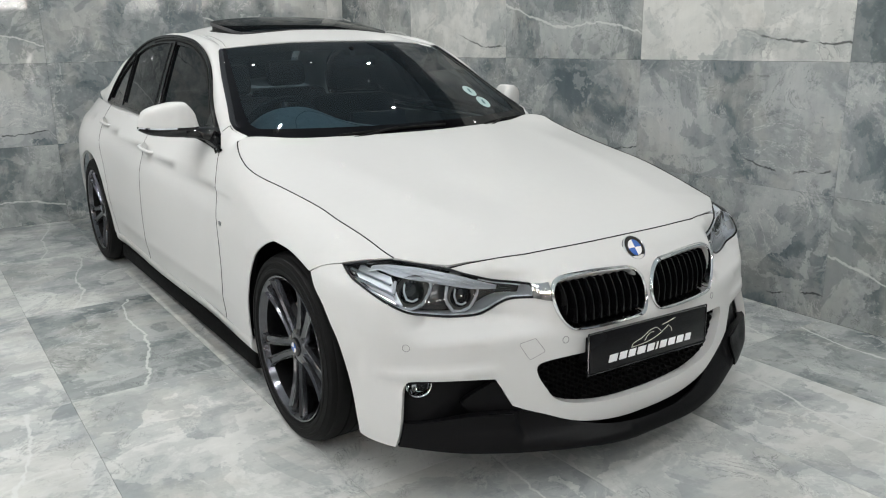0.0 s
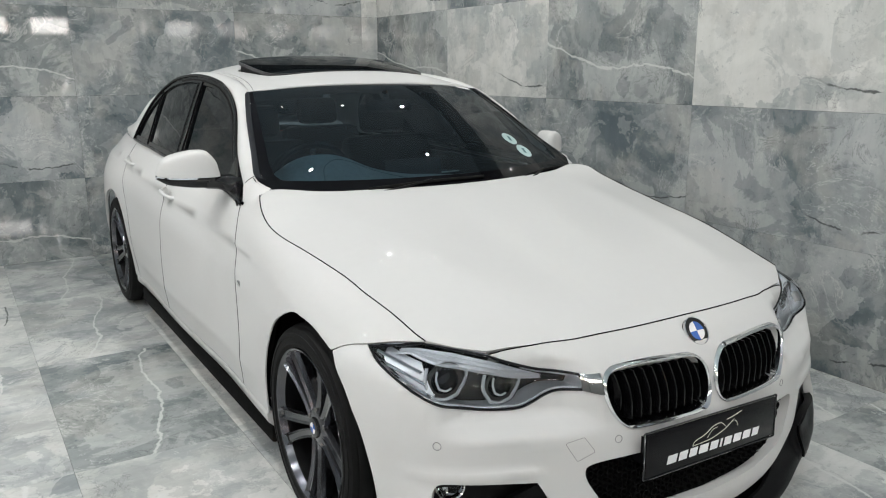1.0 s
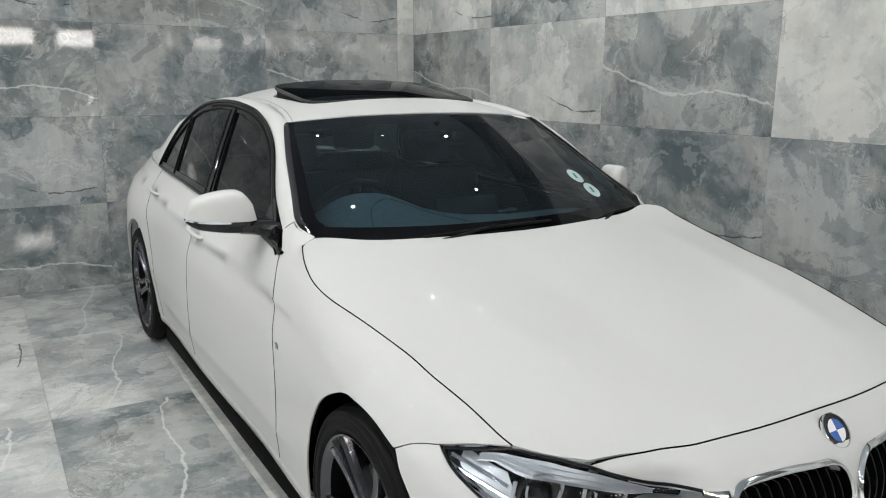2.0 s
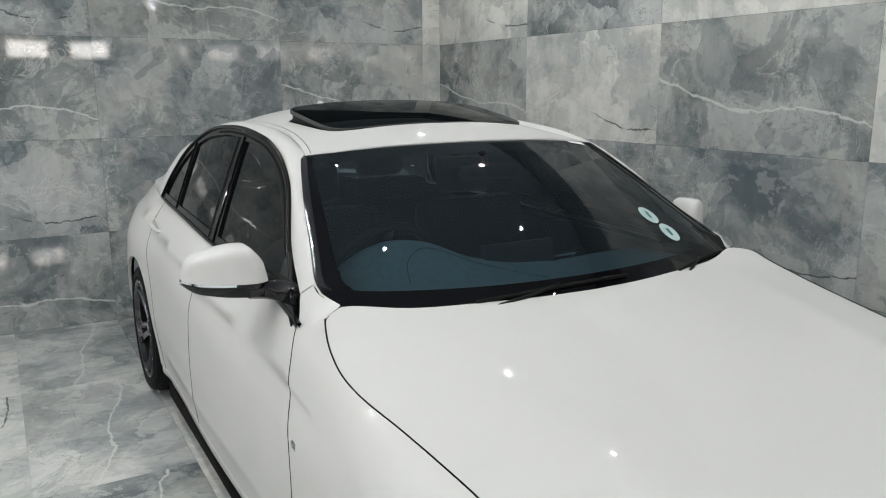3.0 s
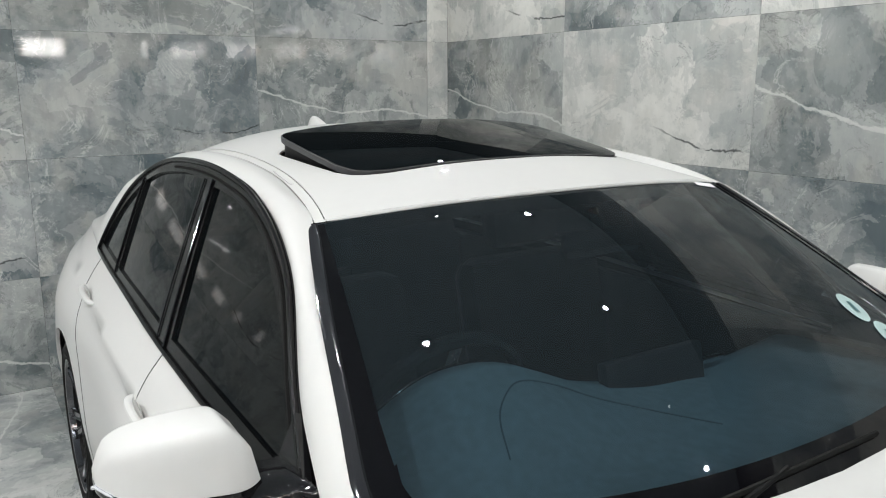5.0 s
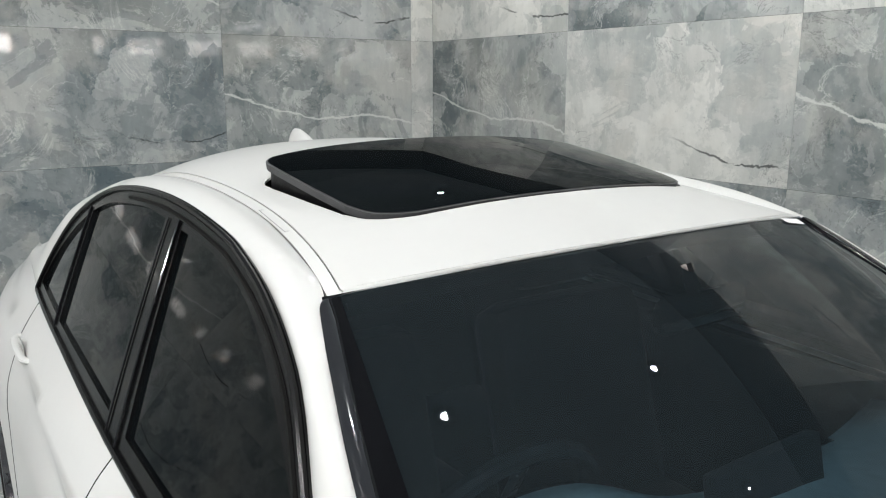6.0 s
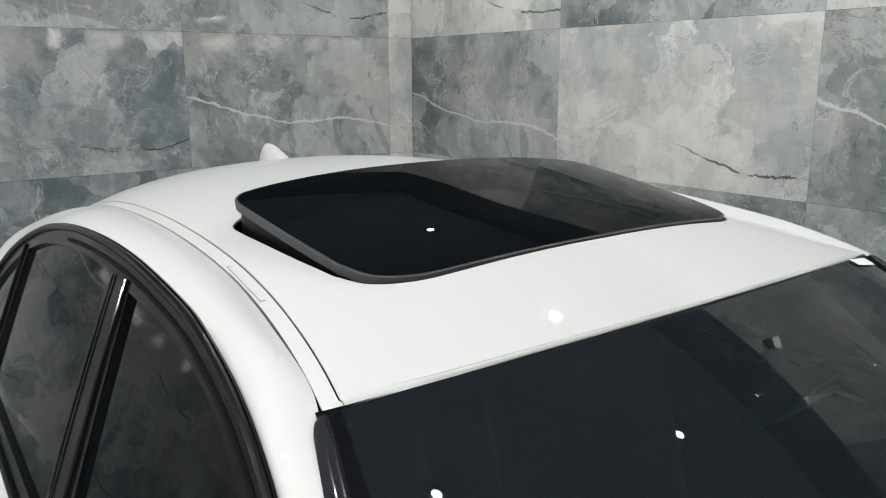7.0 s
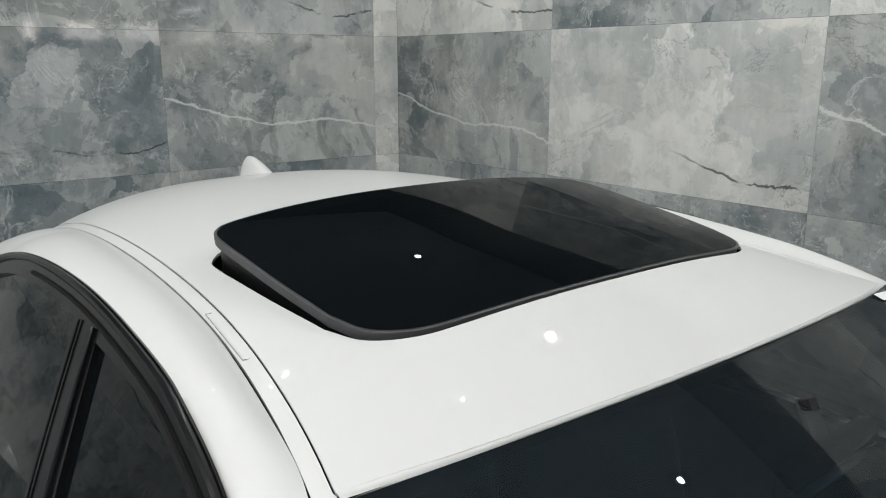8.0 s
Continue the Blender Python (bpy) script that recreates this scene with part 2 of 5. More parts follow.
def curve2(*runs, n=7):
    """A closed outline from runs of points; each run is a smooth curve, and runs meet in corners."""
    out = []
    for run in runs:
        p = [Vector(q) for q in run]
        if len(p) == 2:
            k = max(2, int((p[1] - p[0]).length / .03))
            out += [p[0].lerp(p[1], i / k) for i in range(k)]
            continue
        e = [2 * p[0] - p[1]] + p + [2 * p[-1] - p[-2]]
        for i in range(1, len(e) - 2):
            for k in range(n):
                t = k / n
                a, b, c, d = e[i - 1:i + 3]
                out.append(.5 * (2 * b + (c - a) * t + (2 * a - 5 * b + 4 * c - d) * t * t + (3 * b - a - 3 * c + d) * t ** 3))
    return out


def smooth3(points, n=8):
    """Points along a smooth open curve in space."""
    out = curve2([Vector(p) for p in points], n=n)
    return out + [Vector(points[-1])]


def inside(p, poly):
    hit, j = False, len(poly) - 1
    for i in range(len(poly)):
        a, b = poly[i], poly[j]
        if (a[1] > p[1]) != (b[1] > p[1]) and p[0] < (b[0] - a[0]) * (p[1] - a[1]) / (b[1] - a[1]) + a[0]:
            hit = not hit
        j = i
    return hit


def grow(poly, d):
    """The outline moved outwards by d (inwards: minus), in its own plane."""
    area = sum(poly[i - 1][0] * poly[i][1] - poly[i][0] * poly[i - 1][1] for i in range(len(poly)))
    s = d if area > 0 else -d
    out = []
    for i, p in enumerate(poly):
        t = (poly[(i + 1) % len(poly)] - poly[i - 1])
        t = t.normalized() if t.length else Vector((1, 0))
        out.append(Vector((p[0] + t[1] * s, p[1] - t[0] * s)))
    return out


MIDDLE = Vector((0, 1.3, .62))


def sheet(name, outline, surface, mat, parent, step=.03, thick=.014, holes=(), mirror=False, label="", lift=0.0, back=False, facing=None):
    """A panel cut from a curved surface: the outline in the surface's own two coordinates is filled with a fine mesh, laid on the
    surface (lift metres outside it), with edges turned in by thick. mirror: its twin across the car's middle plane is made too."""
    loops = [outline, *holes]
    pts, edges = [], []
    for lp in loops:
        s = len(pts)
        pts += [Vector((p[0], p[1])) for p in lp]
        edges += [(s + i, s + (i + 1) % len(lp)) for i in range(len(lp))]
    rims = len(pts)
    us, vs = [p[0] for p in outline], [p[1] for p in outline]
    rim_grid = {}
    for p in pts:
        rim_grid.setdefault((int(p[0] // step), int(p[1] // step)), []).append(p)
    nu, nv = int((max(us) - min(us)) / step) + 1, int((max(vs) - min(vs)) / step) + 1
    for i in range(nu + 1):
        for j in range(nv + 1):
            p = Vector((min(us) + i * step, min(vs) + j * step))
            if not inside(p, outline) or any(inside(p, h) for h in holes):
                continue
            ci, cj = int(p[0] // step), int(p[1] // step)
            if all((p - q).length > .5 * step for a in (-1, 0, 1) for b in (-1, 0, 1) for q in rim_grid.get((ci + a, cj + b), ())):
                pts.append(p)
    from_cdt = geometry.delaunay_2d_cdt(pts, edges, [], 0, 1e-6)
    pts2, tris = from_cdt[0], from_cdt[2]
    keep = []
    for t in tris:
        c = (pts2[t[0]] + pts2[t[1]] + pts2[t[2]]) / 3
        if inside(c, outline) and not any(inside(c, h) for h in holes):
            keep.append(list(t))
    e = .002
    verts, norms = [], []
    for p in pts2:
        q = Vector(surface(p[0], p[1]))
        du = Vector(surface(p[0] + e, p[1])) - Vector(surface(p[0] - e, p[1]))
        dv = Vector(surface(p[0], p[1] + e)) - Vector(surface(p[0], p[1] - e))
        n = du.cross(dv)
        n = n.normalized() if n.length else Vector((0, 0, 1))
        ref = q - Vector((0, min(max(q.y, -.2), 2.9), MIDDLE.z))
        if n.dot(Vector(facing) if facing else ref) < 0:
            n = -n
        verts.append(q + n * lift)
        norms.append(n)
    for t in keep:
        a, b, c = (verts[i] for i in t)
        if (b - a).cross(c - a).dot(norms[t[0]]) < 0:
            t.reverse()
    faces = keep
    if back:
        s = len(verts)
        verts += [v - n * thick for v, n in zip(verts[:s], norms[:s])]
        norms += [-n for n in norms[:s]]
        faces = faces + [[i + s for i in t[::-1]] for t in keep]
    # turned-in edge along every side that belongs to one face only
    count = {}
    for t in keep:
        for i in range(3):
            a, b = t[i], t[(i + 1) % 3]
            count[(a, b)] = count.get((a, b), 0) + 1
    rim = [(a, b) for a, b in count if (b, a) not in count]
    if thick:
        for a, b in rim:
            s = len(verts)
            va, vb, na, nb = verts[a], verts[b], norms[a], norms[b]
            out = (vb - va).cross(na)
            out = out.normalized() if out.length else na
            verts += [va, vb, vb - nb * thick, va - na * thick]
            norms += [out] * 4
            faces = faces + [[s + 1, s, s + 3, s + 2]]
    obs = [mesh_object(name, verts, faces, mat, parent, label, True, norms)]
    if mirror:
        fl = Matrix.Diagonal((-1, 1, 1))
        obs.append(mesh_object(name, [fl @ Vector(v) for v in verts], [f[::-1] for f in faces], mat, parent, label, True, [fl @ Vector(n) for n in norms]))
    return obs


def strip(name, low, high, bulge, mat, parent, across=8, mirror=True, label="", up=None, thick=.012):
    """A panel spanned between two curves in space, swelling by bulge at its middle."""
    n = len(low)
    verts, faces, norms = [], [], []
    rows = []
    for i in range(n):
        a, b = low[i], high[i]
        tan = (low[min(i + 1, n - 1)] - low[max(i - 1, 0)]) + (high[min(i + 1, n - 1)] - high[max(i - 1, 0)])
        nrm = tan.cross(b - a)
        nrm = nrm.normalized() if nrm.length > 1e-9 else Vector((0, 0, 1))
        ref = (a + b) / 2 - Vector((0, min(max(a.y, -.2), 2.9), MIDDLE.z))
        if nrm.dot(up or ref) < 0:
            nrm = -nrm
        row = []
        for k in range(across + 1):
            t = k / across
            row.append(a.lerp(b, t) + nrm * (bulge(i / (n - 1)) if callable(bulge) else bulge) * 4 * t * (1 - t))
        rows.append([row[0] - nrm * thick] + row + [row[-1] - nrm * thick])
    w = len(rows[0])
    for r in rows:
        verts += r
    for i in range(n - 1):
        for k in range(w - 1):
            faces.append([i * w + k, i * w + k + 1, (i + 1) * w + k + 1, (i + 1) * w + k])
    obs = []
    for sx in ((1, -1) if mirror else (1,)):
        bm = bmesh.new()
        vs = [bm.verts.new((v.x * sx, v.y, v.z)) for v in verts]
        for f in faces:
            bm.faces.new([vs[i] for i in f])
        obs.append(part(name, bm, mat, parent, label, angle=50))
    return obs


# ---- curves of the body ----
def spline(xs, ys):
    """Natural cubic spline through (xs, ys), straight beyond its ends."""
    xs, ys = np.array(xs, float), np.array(ys, float)
    n, h = len(xs), np.diff(xs)
    a, r = np.eye(n), np.zeros(n)
    for i in range(1, n - 1):
        a[i, i - 1:i + 2] = h[i - 1], 2 * (h[i - 1] + h[i]), h[i]
        r[i] = 6 * ((ys[i + 1] - ys[i]) / h[i] - (ys[i] - ys[i - 1]) / h[i - 1])
    m = np.linalg.solve(a, r)

    def at(x):
        x0 = min(max(x, xs[0]), xs[-1])
        i = min(max(int(np.searchsorted(xs, x0)) - 1, 0), n - 2)
        u, w, hh = xs[i + 1] - x0, x0 - xs[i], h[i]
        y = (m[i] * u ** 3 + m[i + 1] * w ** 3) / (6 * hh) + (ys[i] / hh - m[i] * hh / 6) * u + (ys[i + 1] / hh - m[i + 1] * hh / 6) * w
        if x != x0:
            y += (x - x0) * ((-m[i] * u ** 2 + m[i + 1] * w ** 2) / (2 * hh) + (ys[i + 1] - ys[i]) / hh + (m[i] - m[i + 1]) * hh / 6)
        return float(y)
    return at


def pchip(xs, ys):
    """Curve through (xs, ys) that never overshoots."""
    xs, ys = [float(x) for x in xs], [float(y) for y in ys]
    n = len(xs)
    h = [xs[i + 1] - xs[i] for i in range(n - 1)]
    d = [(ys[i + 1] - ys[i]) / h[i] for i in range(n - 1)]
    s = [d[0]] + [0 if d[i - 1] * d[i] <= 0 else 2 * d[i - 1] * d[i] / (d[i - 1] + d[i]) for i in range(1, n - 1)] + [d[-1]]

    def at(x):
        if x <= xs[0]:
            return ys[0] + s[0] * (x - xs[0])
        if x >= xs[-1]:
            return ys[-1] + s[-1] * (x - xs[-1])
        i = 0
        while x > xs[i + 1]:
            i += 1
        t = (x - xs[i]) / h[i]
        return ((1 + 2 * t) * (1 - t) ** 2 * ys[i] + t * (1 - t) ** 2 * h[i] * s[i]
                + t * t * (3 - 2 * t) * ys[i + 1] + t * t * (t - 1) * h[i] * s[i + 1])
    return at


# top edge of the flank: hood line in front, belt line further back
BELT_Y = [-.45, -.3, -.05, .16, .40, .715, 1.2, 1.76, 2.47, 2.81, 3.2, 3.7]
belt_x = spline(BELT_Y, [.705, .727, .758, .783, .808, .786, .787, .79, .765, .742, .70, .60])
belt_z = spline(BELT_Y, [.683, .722, .783, .816, .857, .886, .897, .91, .932, .945, .955, .945])
# fall of the flank below that edge: depth and outward swell by section
FALL_D = [0, .03, .07, .12, .25, .45, .65, .8]
FALL_Y = [-.35, 0, .40, .66, 1.2, 1.76, 2.47, 2.81, 3.2, 3.7]
FALL = [spline(FALL_Y, row) for row in (
    [0, 0, 0, 0, 0, 0, 0, 0, 0, 0],
    [.050, .048, .020, .018, .020, .020, .022, .026, .03, .03],
    [.088, .086, .036, .034, .040, .042, .048, .056, .06, .06],
    [.125, .112, .047, .048, .060, .064, .076, .095, .11, .11],
    [.160, .131, .064, .072, .080, .082, .104, .141, .16, .15],
    [.165, .132, .066, .078, .085, .086, .116, .158, .17, .16],
    [.155, .118, .056, .066, .070, .070, .098, .150, .15, .14],
    [.140, .100, .040, .050, .052, .052, .080, .120, .12, .12])]


def flank_x(y, z):
    x = belt_x(y) + pchip(FALL_D, [f(y) for f in FALL])(belt_z(y) - z)
    # crease through the door handles, with a hollow under it
    t = .800 + .054 * (y - 1.6) - z
    if t > 0 and .35 < y < 3.4:
        x -= .010 * min(1, (y - .35) / .4, (3.4 - y) / .4) * (t / .028) * math.exp(1 - t / .028)
    t = z - .34
    if abs(t) < .08 and .4 < y < 2.4:
        x += .006 * min(1, (y - .4) / .3, (2.4 - y) / .3) * (1 - abs(t) / .08) ** 2
    return x


# greenhouse: lean of the side glass above the belt
lean = spline([.6, .9, 1.24, 1.76, 2.42, 3.0, 3.4], [.50, .50, .50, .48, .45, .50, .55])


def glass_x(y, z):
    h = z - belt_z(y)
    return belt_x(y) - lean(y) * h * (.90 + .26 * h)


# ---- the setting: corner of a tiled showroom ----
SIDE_X, BACK_Y, FAR_X, FAR_Y = 1.595, 4.17, -8.5, -10.5
ROWS_Z = (0.0, .583, 1.172, 1.785, 2.40)
COLS_Y = [3.05 - 1.16 * i for i in range(8)]


def slab(name, lo, hi, mat, label, bevel=0.0):
    bm = bmesh.new()
    box(bm, lo, hi, bevel)
    return tagged(part(name, bm, mat, None, smooth=False), label, name.split("_")[0], kind="structure")


floor = slab("floor", (FAR_X, FAR_Y, -.20), (SIDE_X, BACK_Y, -.010), GROUT, "grey polished marble-look tiled showroom floor")
wall_side = slab("wall_east", (SIDE_X + .010, FAR_Y, -.20), (SIDE_X + .25, BACK_Y + .25, CEILING + .2), PAINT_DARK, "wall clad in large grey marble-look tiles, dark above")
wall_back = slab("wall_north", (FAR_X - .25, BACK_Y + .010, -.20), (SIDE_X + .010, BACK_Y + .25, CEILING + .2), PAINT_DARK, "wall clad in large grey marble-look tiles, dark above")
ceiling = slab("ceiling", (FAR_X, FAR_Y, CEILING), (SIDE_X + .010, BACK_Y + .010, CEILING + .2), CEILING_PAINT, "grey painted showroom ceiling")


def tile_mesh(w, h, mat, t=.010):
    """A tile lying in its local xy plane, top at zero, with a slightly eased rim."""
    me = bpy.data.meshes.new("tile")
    e = .0004
    x, y = w / 2 - .0002, h / 2 - .0002
    v = [(-x, -y, -t), (x, -y, -t), (x, y, -t), (-x, y, -t), (-x, -y, -e), (x, -y, -e), (x, y, -e), (-x, y, -e),
         (-x + e, -y + e, 0), (x - e, -y + e, 0), (x - e, y - e, 0), (-x + e, y - e, 0)]
    f = [(8, 9, 10, 11)]
    for a in (0, 4):
        f += [(a + i, a + (i + 1) % 4, a + 4 + (i + 1) % 4, a + 4 + i) for i in range(4)]
    me.from_pydata(v, [], f)
    me.materials.append(mat)
    return me


TILES = {}


def tile(parent, w, h, mat, m):
    key = (round(w, 3), round(h, 3), mat.name)
    if key not in TILES:
        TILES[key] = tile_mesh(w, h, mat)
    ob = new("tile", TILES[key])
    ob.parent = parent
    ob.matrix_basis = m


# ---- the car ----
car = thing("car", "white four-door sports saloon with black trim parked on grey tiles", "car")

# flank surface and greenhouse surface
def flank(y, z):
    return (-flank_x(y, z), y, z)


def side_glass(y, z):
    return (-glass_x(y, z), y, z)


def arc(cy, cz, r, a0, a1, n=14):
    return [(cy + r * math.cos(radians(a0 + (a1 - a0) * i / n)), cz + r * math.sin(radians(a0 + (a1 - a0) * i / n))) for i in range(n + 1)]


DOOR_FRONT = [(.722, .870), (.700, .838), (.680, .800), (.660, .737), (.622, .640), (.598, .54), (.590, .45), (.600, .33), (.606, .245)]
ARCH_FRONT = [(.330, .235), (.324, .36), (.308, .43), (.275, .505), (.19, .603), (.066, .666), (-.02, .672), (-.101, .660), (-.194, .628)]
HOOD_EDGE = [(-.42, .690), (-.38, .700), (-.277, .729), (-.163, .757), (-.041, .785), (.16, .816), (.30, .837), (.396, .856), (.463, .875), (.516, .893), (.560, .912), (.590, .928)]
fender_tuck = pchip([.40, .56, .585, .602, .624, .642, .672, .69, .707, .74, .80], [0, 0, .002, .016, .034, .054, .036, .016, .002, 0, 0])
fender_top = pchip([.40, .56, .624, .642, .69, .74, .80], [.02, .036, .053, .056, .072, .09, .09])


def fender(y, z):
    """The flank, drawn in at the corner between hood and windscreen pillar."""
    r = max(0, min(1, (z - belt_z(y)) / fender_top(y)))
    t = max(0, min(1, (y - .70) / .08))
    return (-(flank_x(y, z) - fender_tuck(y) * r ** 3 + .008 * t * t * (3 - 2 * t) * min(1, r * 2)), y, z)


sheet("front_fender", curve2(ARCH_FRONT, [(-.194, .628), (-.24, .652), (-.290, .664)], [(-.290, .664), (-.36, .682), (-.42, .690)], HOOD_EDGE,
                             [(.590, .928), (.606, .931), (.624, .934), (.637, .937), (.642, .938)], [(.642, .938), (.655, .942), (.672, .948), (.69, .957), (.707, .966), (.738, .9755)], [(.738, .9755), (.762, .962), (.790, .942)], [(.790, .942), (.735, .890), (.722, .870)], DOOR_FRONT, [(.606, .245), (.330, .235)]),
      fender, WHITE, car, mirror=True, step=.014, thick=.005)
DOOR_SPLIT = [(1.640, .935), (1.665, .85), (1.690, .70), (1.705, .5), (1.700, .245)]
front_doors = sheet("front_door", curve2([(x + .007, z) for x, z in DOOR_FRONT][::-1], [(.727, .870), (.963, .895), (1.30, .912), (1.640, .922)], [(y - .0025, z) for y, z in DOOR_SPLIT], [(1.6975, .245), (.611, .245)]),
                    flank, WHITE, car, mirror=True, step=.028)
ARCH_REAR = arc(2.81, .325, .352, 195, -14, 18)
REAR_DOOR_END = [(2.70, .950), (2.66, .86), (2.60, .76), (2.50, .66), (2.44, .56), (2.41, .45), (2.385, .30), (2.37, .245)]
rear_doors = sheet("rear_door", curve2([(y + .0025, z) for y, z in DOOR_SPLIT][::-1], [(1.6425, .923), (2.0, .940), (2.4, .948), (2.70, .950)], REAR_DOOR_END, [(2.37, .245), (1.7025, .245)]),
                   flank, WHITE, car, mirror=True, step=.028)
sheet("quarter_panel", curve2([(y + .005, z) for y, z in REAR_DOOR_END][::-1], [(2.705, .950), (2.80, .955), (3.2, .958), (3.62, .945)], [(3.62, .945), (3.66, .8), (3.60, .6)], [(3.60, .6), (3.40, .55), (3.30, .42), (3.25, .24)], [(3.25, .24), (3.17, .24)], ARCH_REAR[::-1][1:-1], [(2.46, .24), (2.375, .24)]),
      flank, WHITE, car, mirror=True, step=.03)
sheet("side_skirt", curve2([(.345, .240), (1.3, .241), (2.44, .241)], [(2.44, .241), (2.40, .20), (2.10, .180)], [(2.10, .180), (1.3, .172), (.40, .175), (.345, .178)], [(.345, .178), (.338, .21), (.345, .240)]),
      lambda y, z: (-flank_x(y, z) - .003 * max(0, min(1, (.241 - z) / .02)) + max(0, .205 - z) * .9, y, z), WHITE, car, mirror=True, step=.03, thick=.05)
# dark shell behind the gaps
sheet("inner_shell", curve2([(.36, .20), (.35, .36), (.30, .46), (.20, .62), (.07, .69), (-.10, .69), (-.20, .66)], [(-.20, .66), (-.1, .74), (.16, .80), (.40, .835), (.70, .86), (1.3, .89), (2.4, .93), (3.5, .93)], [(3.5, .93), (3.5, .6), (3.3, .45), (3.22, .2)], [(3.22, .2)] + arc(2.81, .325, .37, -18, 198, 16)[1:-1] + [(2.38, .20)], [(2.38, .20), (.36, .20)]),
      lambda y, z: (-flank_x(y, z) + .022, y, z), BLACK_VOID, car, mirror=True, step=.06, thick=0)

# hood
HOOD_W = [flank_x(y, z) - .0030 for y, z in HOOD_EDGE]
hood_width = spline([y for y, z in HOOD_EDGE], HOOD_W)
hood_mid = spline([-.66, -.5, -.3, 0, .3, .51, .66], [.677, .730, .775, .833, .887, .921, .940])
hood_rim = spline([-.66] + [y for y, z in HOOD_EDGE] + [.66], [.612] + [z for y, z in HOOD_EDGE] + [.938])


def hood_z(x, y):
    w = hood_width(min(y, .59)) if y > -.42 else HOOD_W[0] - (-.42 - y) * .9
    r = abs(x) / max(.3, w)
    ridge = .007 * math.exp(-((abs(x) - (.44 + .16 * (y + .4))) / .075) ** 2) * min(1, max(0, (.55 - y) / .3)) * min(1, max(0, (y + .56) / .3))
    return hood_mid(y) - (hood_mid(y) - hood_rim(y)) * r ** 2.7 + ridge * max(0, 1 - r ** 4)


def hood_top(x, y):
    return (x, y, hood_z(x, y))


HOOD_HALF = [[(0, -.6217), (.10, -.6212), (.20, -.617), (.30, -.6055), (.35, -.598), (.40, -.5835), (.47, -.5578), (.53, -.536), (.588, -.518)], [(.588, -.518), (.65, -.474), (HOOD_W[0], -.42)],
             list(zip(HOOD_W, [y for y, z in HOOD_EDGE]))[:-1] + [(.7675, .582), (.749, .6015), (.7245, .622), (.7045, .634), (.68, .631)],
             [(.68, .631), (.55, .576), (.35, .535), (.17, .508), (0, .499)]]


def both(half):
    """A closed outline from its half with x from 0 outwards and back to 0."""
    h = curve2(*half) + [Vector(half[-1][-1])]
    return h + [Vector((-p[0], p[1])) for p in h[::-1] if p[0] > 1e-6]


sheet("hood", both(HOOD_HALF), hood_top, WHITE, car, step=.032, thick=.008)
sheet("hood_gap_shell", both([[(0, -.645), (.3, -.615), (.5, -.55), (.60, -.48), (.70, -.42)], [(.70, -.42), (.755, .16), (.78, .40), (.755, .53), (.68, .60)], [(.68, .60), (.35, .55), (0, .53)]]),
      lambda x, y: (x, y, hood_z(x, y) - .040), BLACK_VOID, car, step=.08, thick=0)

# roof
roof_mid = spline([1.10, 1.17, 1.37, 1.6, 1.85, 2.1, 2.4, 2.65], [1.274, 1.293, 1.347, 1.379, 1.398, 1.402, 1.386, 1.350])
DITCH_Y = [1.20, 1.30, 1.42, 1.54, 1.80, 2.12, 2.45, 2.70]
ditch_x = spline(DITCH_Y, [.556, .531, .508, .490, .470, .461, .456, .452])
ditch_z = spline([1.20, 1.37, 1.52, 1.83, 2.15, 2.45, 2.70], [1.262, 1.293, 1.312, 1.335, 1.337, 1.312, 1.265])


def roof_z(x, y):
    r = abs(x) / ditch_x(y)
    return roof_mid(y) - (roof_mid(y) - ditch_z(y)) * r ** 2.4


def roof_top(x, y):
    return (x, y, roof_z(x, y))


SUN_HALF = [[(0, 1.372), (.15, 1.374), (.28, 1.380), (.345, 1.392), (.392, 1.425), (.412, 1.48)], [(.412, 1.48), (.420, 1.60), (.424, 1.74)], [(.424, 1.74), (.422, 1.792), (.408, 1.818), (.382, 1.832), (.30, 1.842), (.15, 1.850), (0, 1.852)]]
SUN = both(SUN_HALF)
MOLD_Y = [1.238 + .0567 * k for k in range(25)]
ROOF_OUT = both([[(0, 1.175), (.2, 1.182), (.4, 1.204), (ditch_x(1.238), 1.238)], [(ditch_x(y), y) for y in MOLD_Y + [2.66]], [(ditch_x(2.66), 2.66), (.3, 2.69), (0, 2.70)]])
sheet("roof", ROOF_OUT, roof_top, WHITE, car, step=.032, holes=[grow(SUN, .004)], thick=.004)

# windscreen between its lower and upper edge
def screen_low(x):
    r = abs(x) / .70
    return Vector((x, .498 + .135 * r ** 2.2, .905 + .012 * r * r))


def screen_high(x):
    r = abs(x) / .55
    return Vector((x, 1.178 + .056 * r ** 2.4, 1.2885 - .0245 * r ** 2.4))


def screen(u, v):
    a, b = screen_low(.715 * u), screen_high(.566 * u)
    return a.lerp(b, v) + Vector((0, -.35, .8)) * .045 * 4 * v * (1 - v) * (1 - .8 * u * u)


